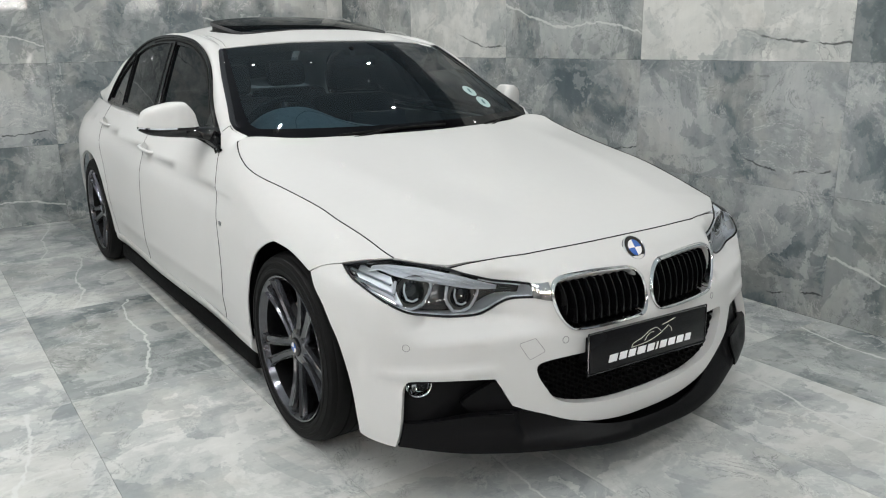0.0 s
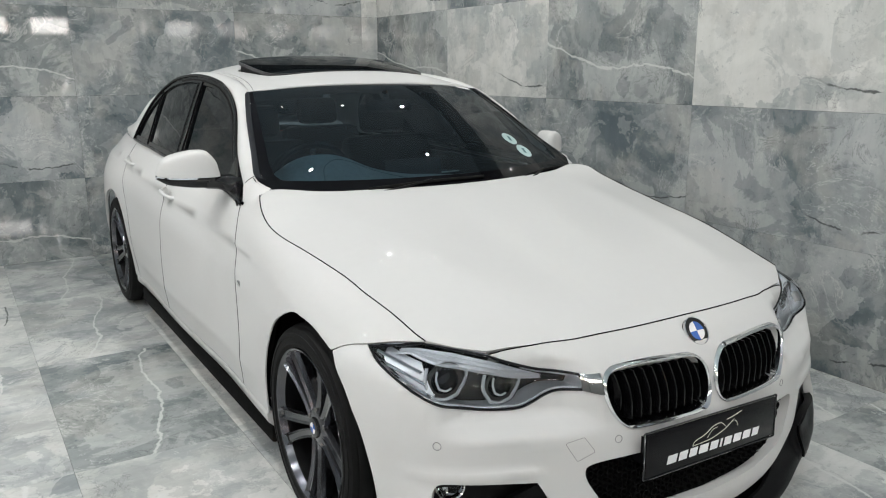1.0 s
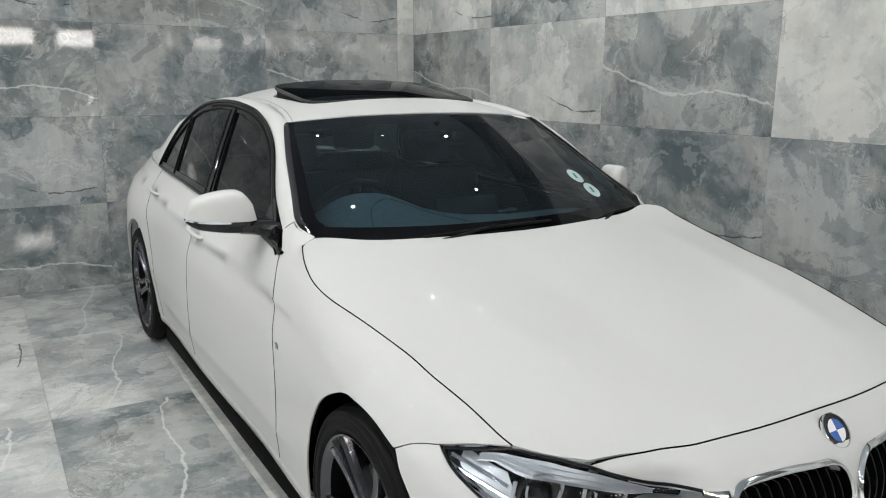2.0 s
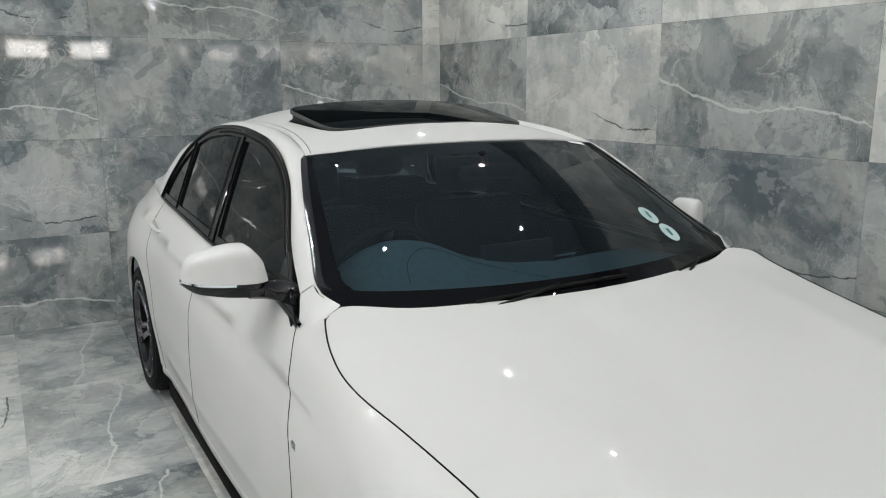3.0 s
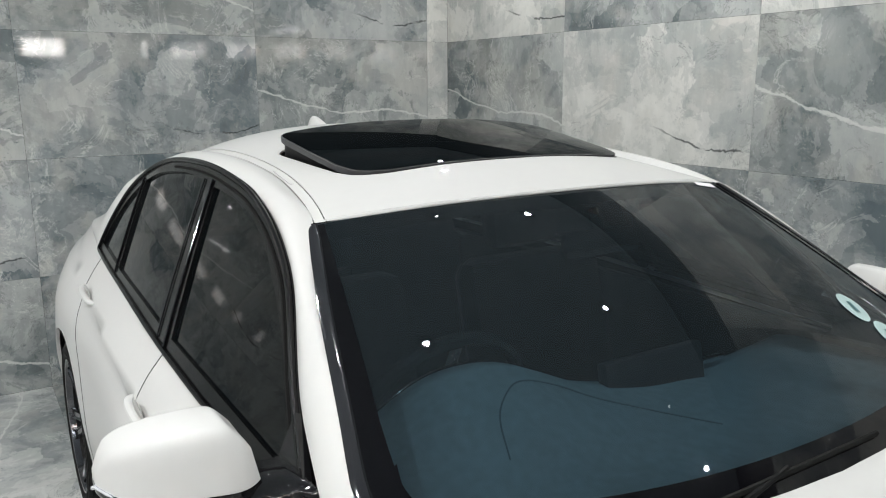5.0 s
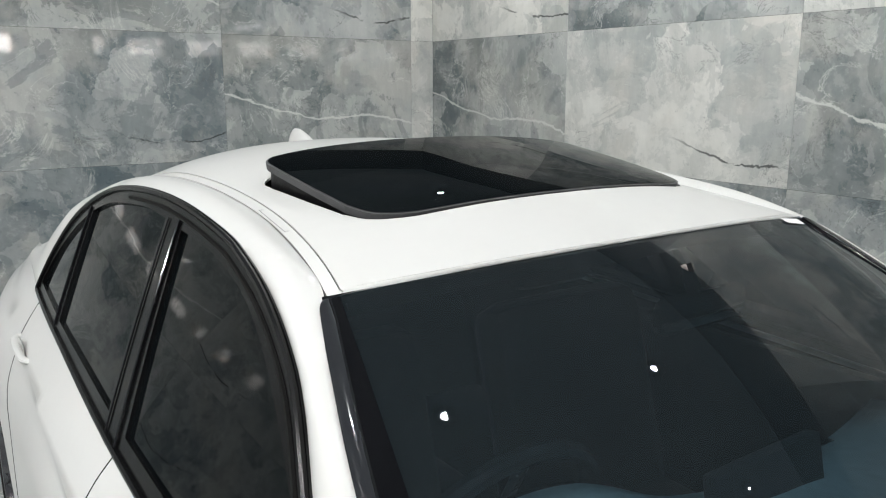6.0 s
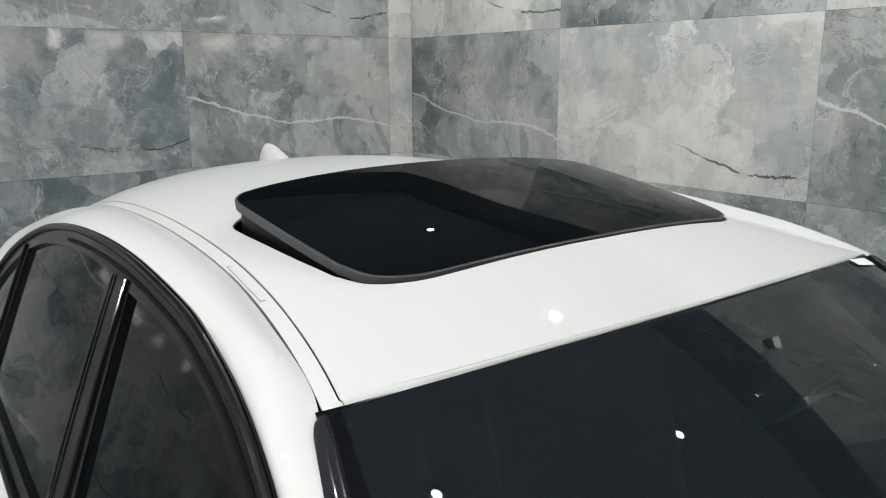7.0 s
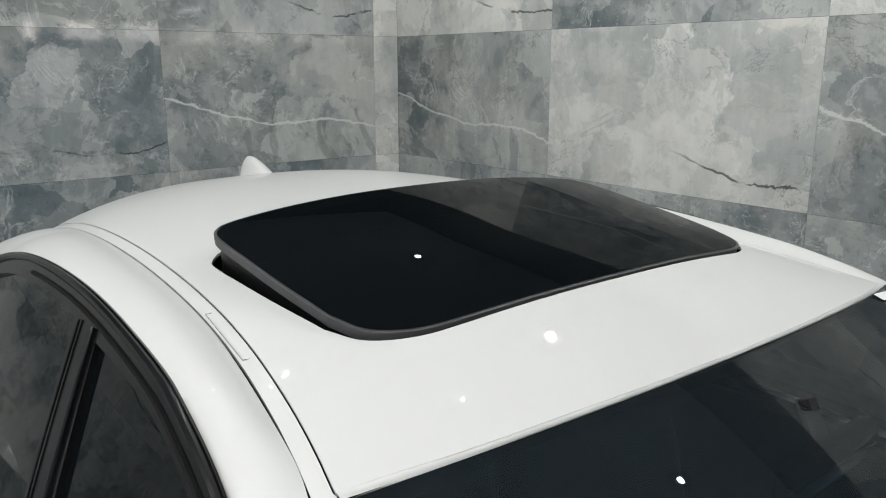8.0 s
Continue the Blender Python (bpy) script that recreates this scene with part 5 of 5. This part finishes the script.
sheet("pane", grow(SUN, -.0055), sun_skin, ROOF_GLASS, sunroof, step=.04, thick=0, lift=.001, label="dark glass sunroof tilted open")
sheet("seal", grow(SUN, -.001), sun_skin, SEAL_GREY, sunroof, step=.02, thick=.014, holes=[grow(SUN, -.0068)], label="grey rubber seal")
bm = bmesh.new()
a = [Vector(sun_skin(*p)) for p in grow(SUN, -.01)]
top = [bm.verts.new(p - Vector((0, 0, .012))) for p in a]
low = [bm.verts.new(Vector((p.x, p.y, roof_z(p.x, p.y) - .04))) for p in a]
for i in range(len(a)):
    j = (i + 1) % len(a)
    bm.faces.new((top[i], top[j], low[j], low[i]))
part("gaiter", bm, BLACK_MATT, sunroof, "black gaiter under the tilted pane")
sheet("sunshade", grow(SUN, .03), lambda x, y: (x, y, roof_z(x, y) - .045), plain("shade_cloth", (.030, .032, .036), .8, bump=.2, size=400), car, step=.08, thick=0)

# shark-fin aerial
bm = bmesh.new()
rows = []
for j in range(11):
    t = j / 10
    y0, y1 = 2.372 + .185 * t ** .72, 2.628 - .040 * t ** 1.4
    z = (1.377 - .035 * (1 - t)) * (1 - t) + 1.410 * t
    w = .030 * (1 - t) ** .7 + .003
    rows.append([bm.verts.new((w * math.sin(a), (y0 + y1) / 2 + (y1 - y0) / 2 * math.cos(a), z)) for a in (2 * math.pi * k / 20 for k in range(20))])
for p, q in zip(rows, rows[1:]):
    for k in range(20):
        bm.faces.new((p[k], p[(k + 1) % 20], q[(k + 1) % 20], q[k]))
bm.faces.new(rows[-1])
part("aerial_fin", bm, WHITE, car, "white shark-fin aerial", angle=70)

# clip covers in the roof moldings
for sx in (-1, 1):
    bm = bmesh.new()
    pts = []
    for y, o in ((1.50, .005), (1.50, .018), (1.65, .018), (1.65, .005)):
        pts.append((sx * (ditch_x(y) + o), y, ditch_z(y) - .0035))
    tube(bm, pts, .0007, 5, closed=True)
    part("clip_cover", bm, SEAM, car)

# ---- wipers and stickers on the windscreen ----
def on_screen(u, v, d=0.0):
    p = Vector(screen(u, v))
    return p + Vector((0, -.45, .89)) * d


for u0, u1, v0, v1 in ((-.52, .20, .018, .046), (.50, .90, .012, .026)):
    wiper = thing("wiper", "", "")
    wiper.parent = car
    bm = bmesh.new()
    tube(bm, [on_screen(u0 + (u1 - u0) * t, v0 + (v1 - v0) * t + .012 * math.sin(math.pi * t), .008) for t in (i / 10 for i in range(11))], .0045, 6, flat=1.3)
    part("blade", bm, RUBBER, wiper)
    bm = bmesh.new()
    tube(bm, [on_screen(u0 - .02 + (u1 - u0) * .55 * t, v0 - .045 + (v0 + (v1 - v0) * .52 - v0 + .065) * t, .010) for t in (i / 6 for i in range(7))], lambda t: .008 - .004 * t, 6)
    part("arm", bm, BLACK_MATT, wiper)
STICKER = plain("sticker_white", (.42, .56, .55), .5)
STICKER_INK = plain("sticker_ink", (.05, .14, .15), .5)
for u, v in ((.667, .33), (.692, .212)):
    disc = thing("windscreen_sticker", "", "")
    disc.parent = windscreen
    bm = bmesh.new()
    c = bm.verts.new(on_screen(u, v, .002))
    edge = [bm.verts.new(on_screen(u + .052 * math.cos(a), v + .056 * math.sin(a), .002)) for a in (2 * math.pi * k / 24 for k in range(24))]
    for k in range(24):
        bm.faces.new((c, edge[k], edge[(k + 1) % 24]))
    part("disc", bm, STICKER, disc, "round pale licence sticker", smooth=False)
    bm = bmesh.new()
    q = [bm.verts.new(on_screen(u + a, v + b, .0035)) for a, b in ((-.016, -.020), (.004, -.024), (.014, .020), (-.006, .024))]
    bm.faces.new(q)
    part("print_bar", bm, STICKER_INK, disc, smooth=False)
bm = bmesh.new()
bm.faces.new([bm.verts.new(on_screen(u, v, .003)) for u, v in ((.80, .972), (.93, .955), (.935, .985), (.80, .996))])
part("paper_tag", bm, INK, windscreen, "white paper tag at the top edge", smooth=False)

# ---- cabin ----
# dashboard, its pale colour holding the veil seen low in the glass
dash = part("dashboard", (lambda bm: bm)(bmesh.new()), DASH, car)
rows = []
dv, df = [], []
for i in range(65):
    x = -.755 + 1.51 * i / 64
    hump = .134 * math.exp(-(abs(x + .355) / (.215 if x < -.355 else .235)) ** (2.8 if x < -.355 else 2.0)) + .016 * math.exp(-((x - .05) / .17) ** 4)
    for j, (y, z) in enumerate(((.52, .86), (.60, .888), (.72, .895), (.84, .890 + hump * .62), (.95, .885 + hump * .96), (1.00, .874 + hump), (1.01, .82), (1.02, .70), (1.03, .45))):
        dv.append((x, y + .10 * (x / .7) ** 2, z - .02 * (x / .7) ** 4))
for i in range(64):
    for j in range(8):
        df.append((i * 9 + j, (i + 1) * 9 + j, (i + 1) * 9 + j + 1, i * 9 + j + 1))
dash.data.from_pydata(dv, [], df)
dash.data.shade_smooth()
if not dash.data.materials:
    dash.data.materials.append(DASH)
on_dash = lambda i, f: Vector(dv[int(i) * 9 + int(f)]).lerp(Vector(dv[int(i) * 9 + int(f) + 1]), f - int(f))
bm = bmesh.new()
tube(bm, smooth3([on_dash(i, 4.97) + Vector((0, .002, .001)) for i in range(7, 21, 2)], 4), .0028, 6)
part("binnacle_rim", bm, BLACK_GLOSS, car, "gloss black rim of the instrument hood")
bm = bmesh.new()
tube(bm, smooth3([on_dash(i, f) + Vector((0, 0, .0008)) for i, f in ((14, 2.4), (15, 2.95), (17, 3.4), (19, 3.62), (22, 3.6), (25, 3.4), (28, 3.05), (31, 2.6), (33, 2.2))], 4), .0016, 6)
part("dash_seam", bm, plain("dash_seam_grey", (.36, .40, .41), .6, size=300), car)
bm = bmesh.new()
box(bm, (-.085, .935, .880), (.200, .965, .972), .008, Matrix.Rotation(radians(-12), 4, "X"))
part("info_screen", bm, SEAL_GREY, car, "dark grey dashboard screen")
for x0, x1 in ((-.20, -.10), (.215, .33)):
    bm = bmesh.new()
    box(bm, (x0, .985, .892), (x1, 1.002, .904), .003)
    part("dash_trim", bm, CHROME, car, "bright metal dashboard trim")
steer = thing("steering_wheel", "", "")
steer.parent = car
m = Matrix.Translation((-.36, 1.13, .875)) @ Matrix.Rotation(radians(-66), 4, "X")
bm = bmesh.new()
tube(bm, [m @ Vector((.186 * math.cos(a), .186 * math.sin(a), 0)) for a in (2 * math.pi * k / 40 for k in range(40))], .0155, 8, closed=True)
part("wheel_rim", bm, plain("rim_leather", (.03, .03, .032), .22, bump=.2, size=260, spec=.5), steer)
bm = bmesh.new()
turned(bm, [(0, .035), (.05, .033), (.075, .02), (.08, -.02), (.0, -.05)], 24, m)
part("hub_pad", bm, LEATHER, steer)
for a in (0, 180, 270):
    bm = bmesh.new()
    c, s = math.cos(radians(a)), math.sin(radians(a))
    tube(bm, [m @ Vector((c * r, s * r, .01 * (1 - r / .19))) for r in (.05, .1, .15, .185)], .014, 6, flat=.5)
    part("spoke", bm, SATIN, steer)


def seat(x, y, rear=False):
    ob = thing("seat", "", "")
    ob.parent = car
    w = .26
    bm = bmesh.new()
    box(bm, (x - w, y - .28, .30), (x + w, y + .25, .50), .05)
    part("cushion", bm, LEATHER, ob)
    bm = bmesh.new()
    box(bm, (x - w, y + .20, .42), (x + w, y + .34, 1.02), .06, Matrix.Rotation(radians(-16), 4, "X"))
    part("backrest", bm, LEATHER, ob)
    bm = bmesh.new()
    box(bm, (x - .13, y + .34, 1.02), (x + .13, y + .43, 1.18), .035, Matrix.Rotation(radians(-10), 4, "X"))
    part("headrest", bm, LEATHER, ob)


seat(-.36, 1.42)
seat(.36, 1.42)
seat(-.34, 2.25)
seat(.34, 2.25)
bm = bmesh.new()
box(bm, (-.11, 1.04, 1.165), (.11, 1.07, 1.225), .02)
tube(bm, [(0, 1.06, 1.2), (0, 1.09, 1.26)], .012, 8)
part("interior_mirror", bm, BLACK_GLOSS, car, "black interior mirror")
bm = bmesh.new()
box(bm, (-.76, .52, .16), (.76, 3.0, .22), .01)
box(bm, (-.10, .98, .2), (.10, 2.0, .55), .03)
part("cabin_floor", bm, BLACK_MATT, car)
bm = bmesh.new()
box(bm, (-.60, 2.50, .60), (.60, 3.26, .93), .02)
part("parcel_shelf", bm, LEATHER, car)
for sx in (-1, 1):
    bm = bmesh.new()
    box(bm, (min(sx * .74, sx * .70), .75, .22), (max(sx * .74, sx * .70), 2.9, .90), .015)
    part("door_lining", bm, LEATHER, car)
sheet("headliner", both([[(0, 1.20), (.4, 1.235), (.54, 1.26)], [(.54, 1.26), (.47, 1.83), (.45, 2.6)], [(.45, 2.6), (0, 2.62)]]), lambda x, y: (x, y, roof_z(x, y) - .055), LEATHER, car, step=.1, thick=0)

# ---- tail ----
def tail_glass(u, v):
    a = Vector((.45 * u, 2.70, 1.322 - .06 * u * u))
    b = Vector((.60 * u, 3.30 - .06 * u * u, 1.000 - .03 * u * u))
    return a.lerp(b, v) + Vector((0, .3, .6)) * .03 * 4 * v * (1 - v)


sheet("rear_screen", curve2([(-1, 0), (1, 0)], [(1, 0), (1, 1)], [(1, 1), (-1, 1)], [(-1, 1), (-1, 0)]), tail_glass, SIDE, car, step=.1, thick=0)


def boot(u, v):
    """Boot lid and tail, from the rear screen down to the bumper."""
    y = pchip([0, .35, .45, .75, 1], [3.27, 3.66, 3.70, 3.76, 3.74])(v)
    z = pchip([0, .35, .45, .75, 1], [.985, .985, .955, .70, .30])(v)
    w = pchip([0, .35, .45, .75, 1], [.62, .60, .62, .70, .70])(v)
    return Vector((w * u, y - .16 * abs(u) ** 3, z - .03 * u * u * (1 - v)))


sheet("boot_lid", curve2([(-.98, 0), (.98, 0)], [(.98, 0), (.98, .72)], [(.98, .72), (-.98, .72)], [(-.98, .72), (-.98, 0)]), boot, WHITE, car, step=.07, thick=.02)
sheet("rear_bumper", curve2([(-1.08, .725), (1.08, .725)], [(1.08, .725), (1.06, 1)], [(1.06, 1), (-1.06, 1)], [(-1.06, 1), (-1.08, .725)]), boot, WHITE, car, step=.07, thick=.02)
RED = plain("tail_red", (.28, .01, .01), .12, coat=.6)
sheet("tail_lamp", curve2([(-.93, .52), (-.74, .52)], [(-.74, .52), (-.74, .70)], [(-.74, .70), (-.93, .70)], [(-.93, .70), (-.93, .52)]), boot, RED, car, step=.05, thick=.02, mirror=True, lift=.004)
bm = bmesh.new()
box(bm, (-.842, .38, .100), (.842, 2.40, .18), .01)
box(bm, (-.55, -.58, .125), (.55, 3.50, .20), .01)
part("underbody", bm, BLACK_VOID, car)


# ---- lamps ----
def downlight(x, y, power, size=.036):
    ob = thing("downlight", "small round recessed white ceiling downlight", "ceiling light", "ceiling downlights", (x, y, CEILING))
    bm = bmesh.new()
    turned(bm, [(.035, .02), (.035, -.004), (.05, -.006), (.055, -.002), (.055, 0)], 20)
    part("bezel", bm, SATIN, ob)
    lamp = bpy.data.lights.new("bulb", "AREA")
    lamp.shape, lamp.size, lamp.energy, lamp.color = "DISK", size, power, (.98, .985, .97)
    lo = new("bulb", lamp)
    lo.location = (0, 0, -.012)
    lo.parent = ob


for x, y, power in ((1.12, 3.24, 8.0), (-.18, 3.10, 4.0), (-1.44, 3.10, 4.5), (-2.7, 3.10, 3.0), (-1.44, 2.08, 14.0), (-2.7, 2.08, 22.0),
                     (1.00, 1.02, 10.0), (-.27, 1.13, 2.5), (-1.44, 1.02, 12.0), (-2.7, 1.02, 20.0), (-1.44, -.3, 9.0), (-2.7, -.3, 16.0)):
    downlight(x, y, power)
for x, y, power in ((1.14, 2.14, 12.0), (1.30, -.30, 8.0)):
    downlight(x, y, power)
for x, y in ((.45, 2.08), (-.18, 2.08), (1.12, .20), (.30, -.45)):
    downlight(x, y, .25, .02)
for y in (-1.7, -2.9, -4.1):
    for x, power in ((1.0, 17.0), (-.5, 4.0), (-2.0, 8.0), (-3.5, 10.0)):
        downlight(x, y, power)

# ---- far walls with a row of high windows ----
SKY = glow("bright_sky", (1.0, .97, .94), 18.0)
WOOD = plain("brown_frame", (.46, .26, .15), .5, bump=.3, size=30)


def window_wall(name, number, m, length, spots):
    """A wall along local x with window openings; m puts it in place."""
    z0, z1, w = 2.12, 2.58, .98
    bm = bmesh.new()
    cuts = sorted(spots)
    box(bm, (0, 0, -.2), (length, .25, z0))
    box(bm, (0, 0, z1), (length, .25, CEILING + .2))
    a = 0
    for c in cuts:
        box(bm, (a, 0, z0), (c - w / 2, .25, z1))
        a = c + w / 2
    box(bm, (a, 0, z0), (length, .25, z1))
    bm.transform(m)
    tagged(part(name, bm, PLASTER, None, smooth=False), "plain pale showroom wall with high windows", "wall", kind="structure")
    for c in cuts:
        win = tagged(thing("window_%d" % number, "high window with a brown frame", "window"), kind="structure")
        win.matrix_basis = m @ Matrix.Translation((c, 0, 0))
        number += 1
        bm = bmesh.new()
        for lo, hi in (((-w / 2 - .1, -.02, z0 - .1), (-w / 2 + .1, .12, z1 + .06)), ((w / 2 - .1, -.02, z0 - .1), (w / 2 + .1, .12, z1 + .06)), ((-w / 2 + .1, -.02, z0 - .1), (w / 2 - .1, .12, z0 + .06)), ((-w / 2 + .1, -.02, z1 - .05), (w / 2 - .1, .12, z1 + .06))):
            box(bm, lo, hi, .004)
        part("window_frame", bm, WOOD, win, smooth=False)
        bm = bmesh.new()
        box(bm, (-w / 2 - .1, .30, z0 - .1), (w / 2 + .1, .32, z1 + .1))
        part("daylight", bm, SKY, win, smooth=False)


window_wall("wall_south", 1, Matrix.Translation((FAR_X, FAR_Y, 0)) @ Matrix.Rotation(math.pi, 4, "Z") @ Matrix.Translation((-(SIDE_X + .010 - FAR_X), 0, 0)), SIDE_X + .010 - FAR_X, [.9 + 1.28 * i for i in range(8)])
window_wall("wall_west", 9, Matrix.Translation((FAR_X, FAR_Y, 0)) @ Matrix.Rotation(math.pi / 2, 4, "Z"), BACK_Y + .010 - FAR_Y, [1.2 + 1.9 * i for i in range(6)])

# long tubes of light over the rest of the showroom
TUBE = glow("tube_light", (.97, .99, 1.0), 60.0)
for x, y in ((-6.6, 2.4), (-6.6, .2), (-6.6, -2.2), (-5.0, -1.0), (-5.2, -5.5), (-2.2, -8.6)):
    ob = thing("tube_lamp", "long white tube lamp under the ceiling", "ceiling light", "tube lamps", (x, y, CEILING))
    bm = bmesh.new()
    box(bm, (-.06, -.75, -.05), (.06, .75, 0), .006)
    part("housing", bm, PLASTER, ob)
    bm = bmesh.new()
    tube(bm, [(0, -.72, -.065), (0, .72, -.065)], .022, 10)
    part("tube", bm, TUBE, ob)

# ---- floor and wall tiles ----
COLS_X = [.34 - 1.18 * i for i in range(8)]


def kind_of(i, j, pale=True):
    """Which print a wall tile carries, by column and row."""
    soft = TILE_C if pale else TILE_B
    return {0: (TILE_A, TILE_B), 1: (TILE_B, TILE_B), 2: (TILE_A, soft), 3: (soft, TILE_A)}[j][i % 2]


WALL_TURN = Matrix(((0, 0, -1, 0), (-1, 0, 0, 0), (0, 1, 0, 0), (0, 0, 0, 1)))
edges_y = [BACK_Y] + COLS_Y
for i, (a, b) in enumerate(zip(edges_y, edges_y[1:])):
    for j, (lo, hi) in enumerate(zip(ROWS_Z, ROWS_Z[1:])):
        tile(wall_side, a - b - .0006, hi - lo - .0006, kind_of(i, j), Matrix.Translation((SIDE_X, (a + b) / 2, (lo + hi) / 2)) @ WALL_TURN)
BACK_TURN = Matrix(((1, 0, 0, 0), (0, 0, -1, 0), (0, 1, 0, 0), (0, 0, 0, 1)))
edges_x = [SIDE_X, 1.445] + COLS_X[:7]
for i, (a, b) in enumerate(zip(edges_x, edges_x[1:])):
    for j, (lo, hi) in enumerate(zip(ROWS_Z, ROWS_Z[1:])):
        tile(wall_back, a - b - .0006, hi - lo - .0006, TILE_C if i == 0 else kind_of(i - 1, j, False), Matrix.Translation(((a + b) / 2, BACK_Y, (lo + hi) / 2)) @ BACK_TURN)
FLOOR_X = [SIDE_X] + [.93 - .59 * i for i in range(13)]
FLOOR_Y = [BACK_Y] + [3.05 - 1.16 * i for i in range(11)]
FLOOR_TURN = Matrix(((0, -1, 0, 0), (1, 0, 0, 0), (0, 0, 1, 0), (0, 0, 0, 1)))
for i, (a, b) in enumerate(zip(FLOOR_X, FLOOR_X[1:])):
    for j, (c, d) in enumerate(zip(FLOOR_Y, FLOOR_Y[1:])):
        tile(floor, c - d - .0006, a - b - .0006, (TILE_D, TILE_E, TILE_C, TILE_A, TILE_E)[(i + 2 * j) % 5], Matrix.Translation(((a + b) / 2, (c + d) / 2, 0)) @ FLOOR_TURN)
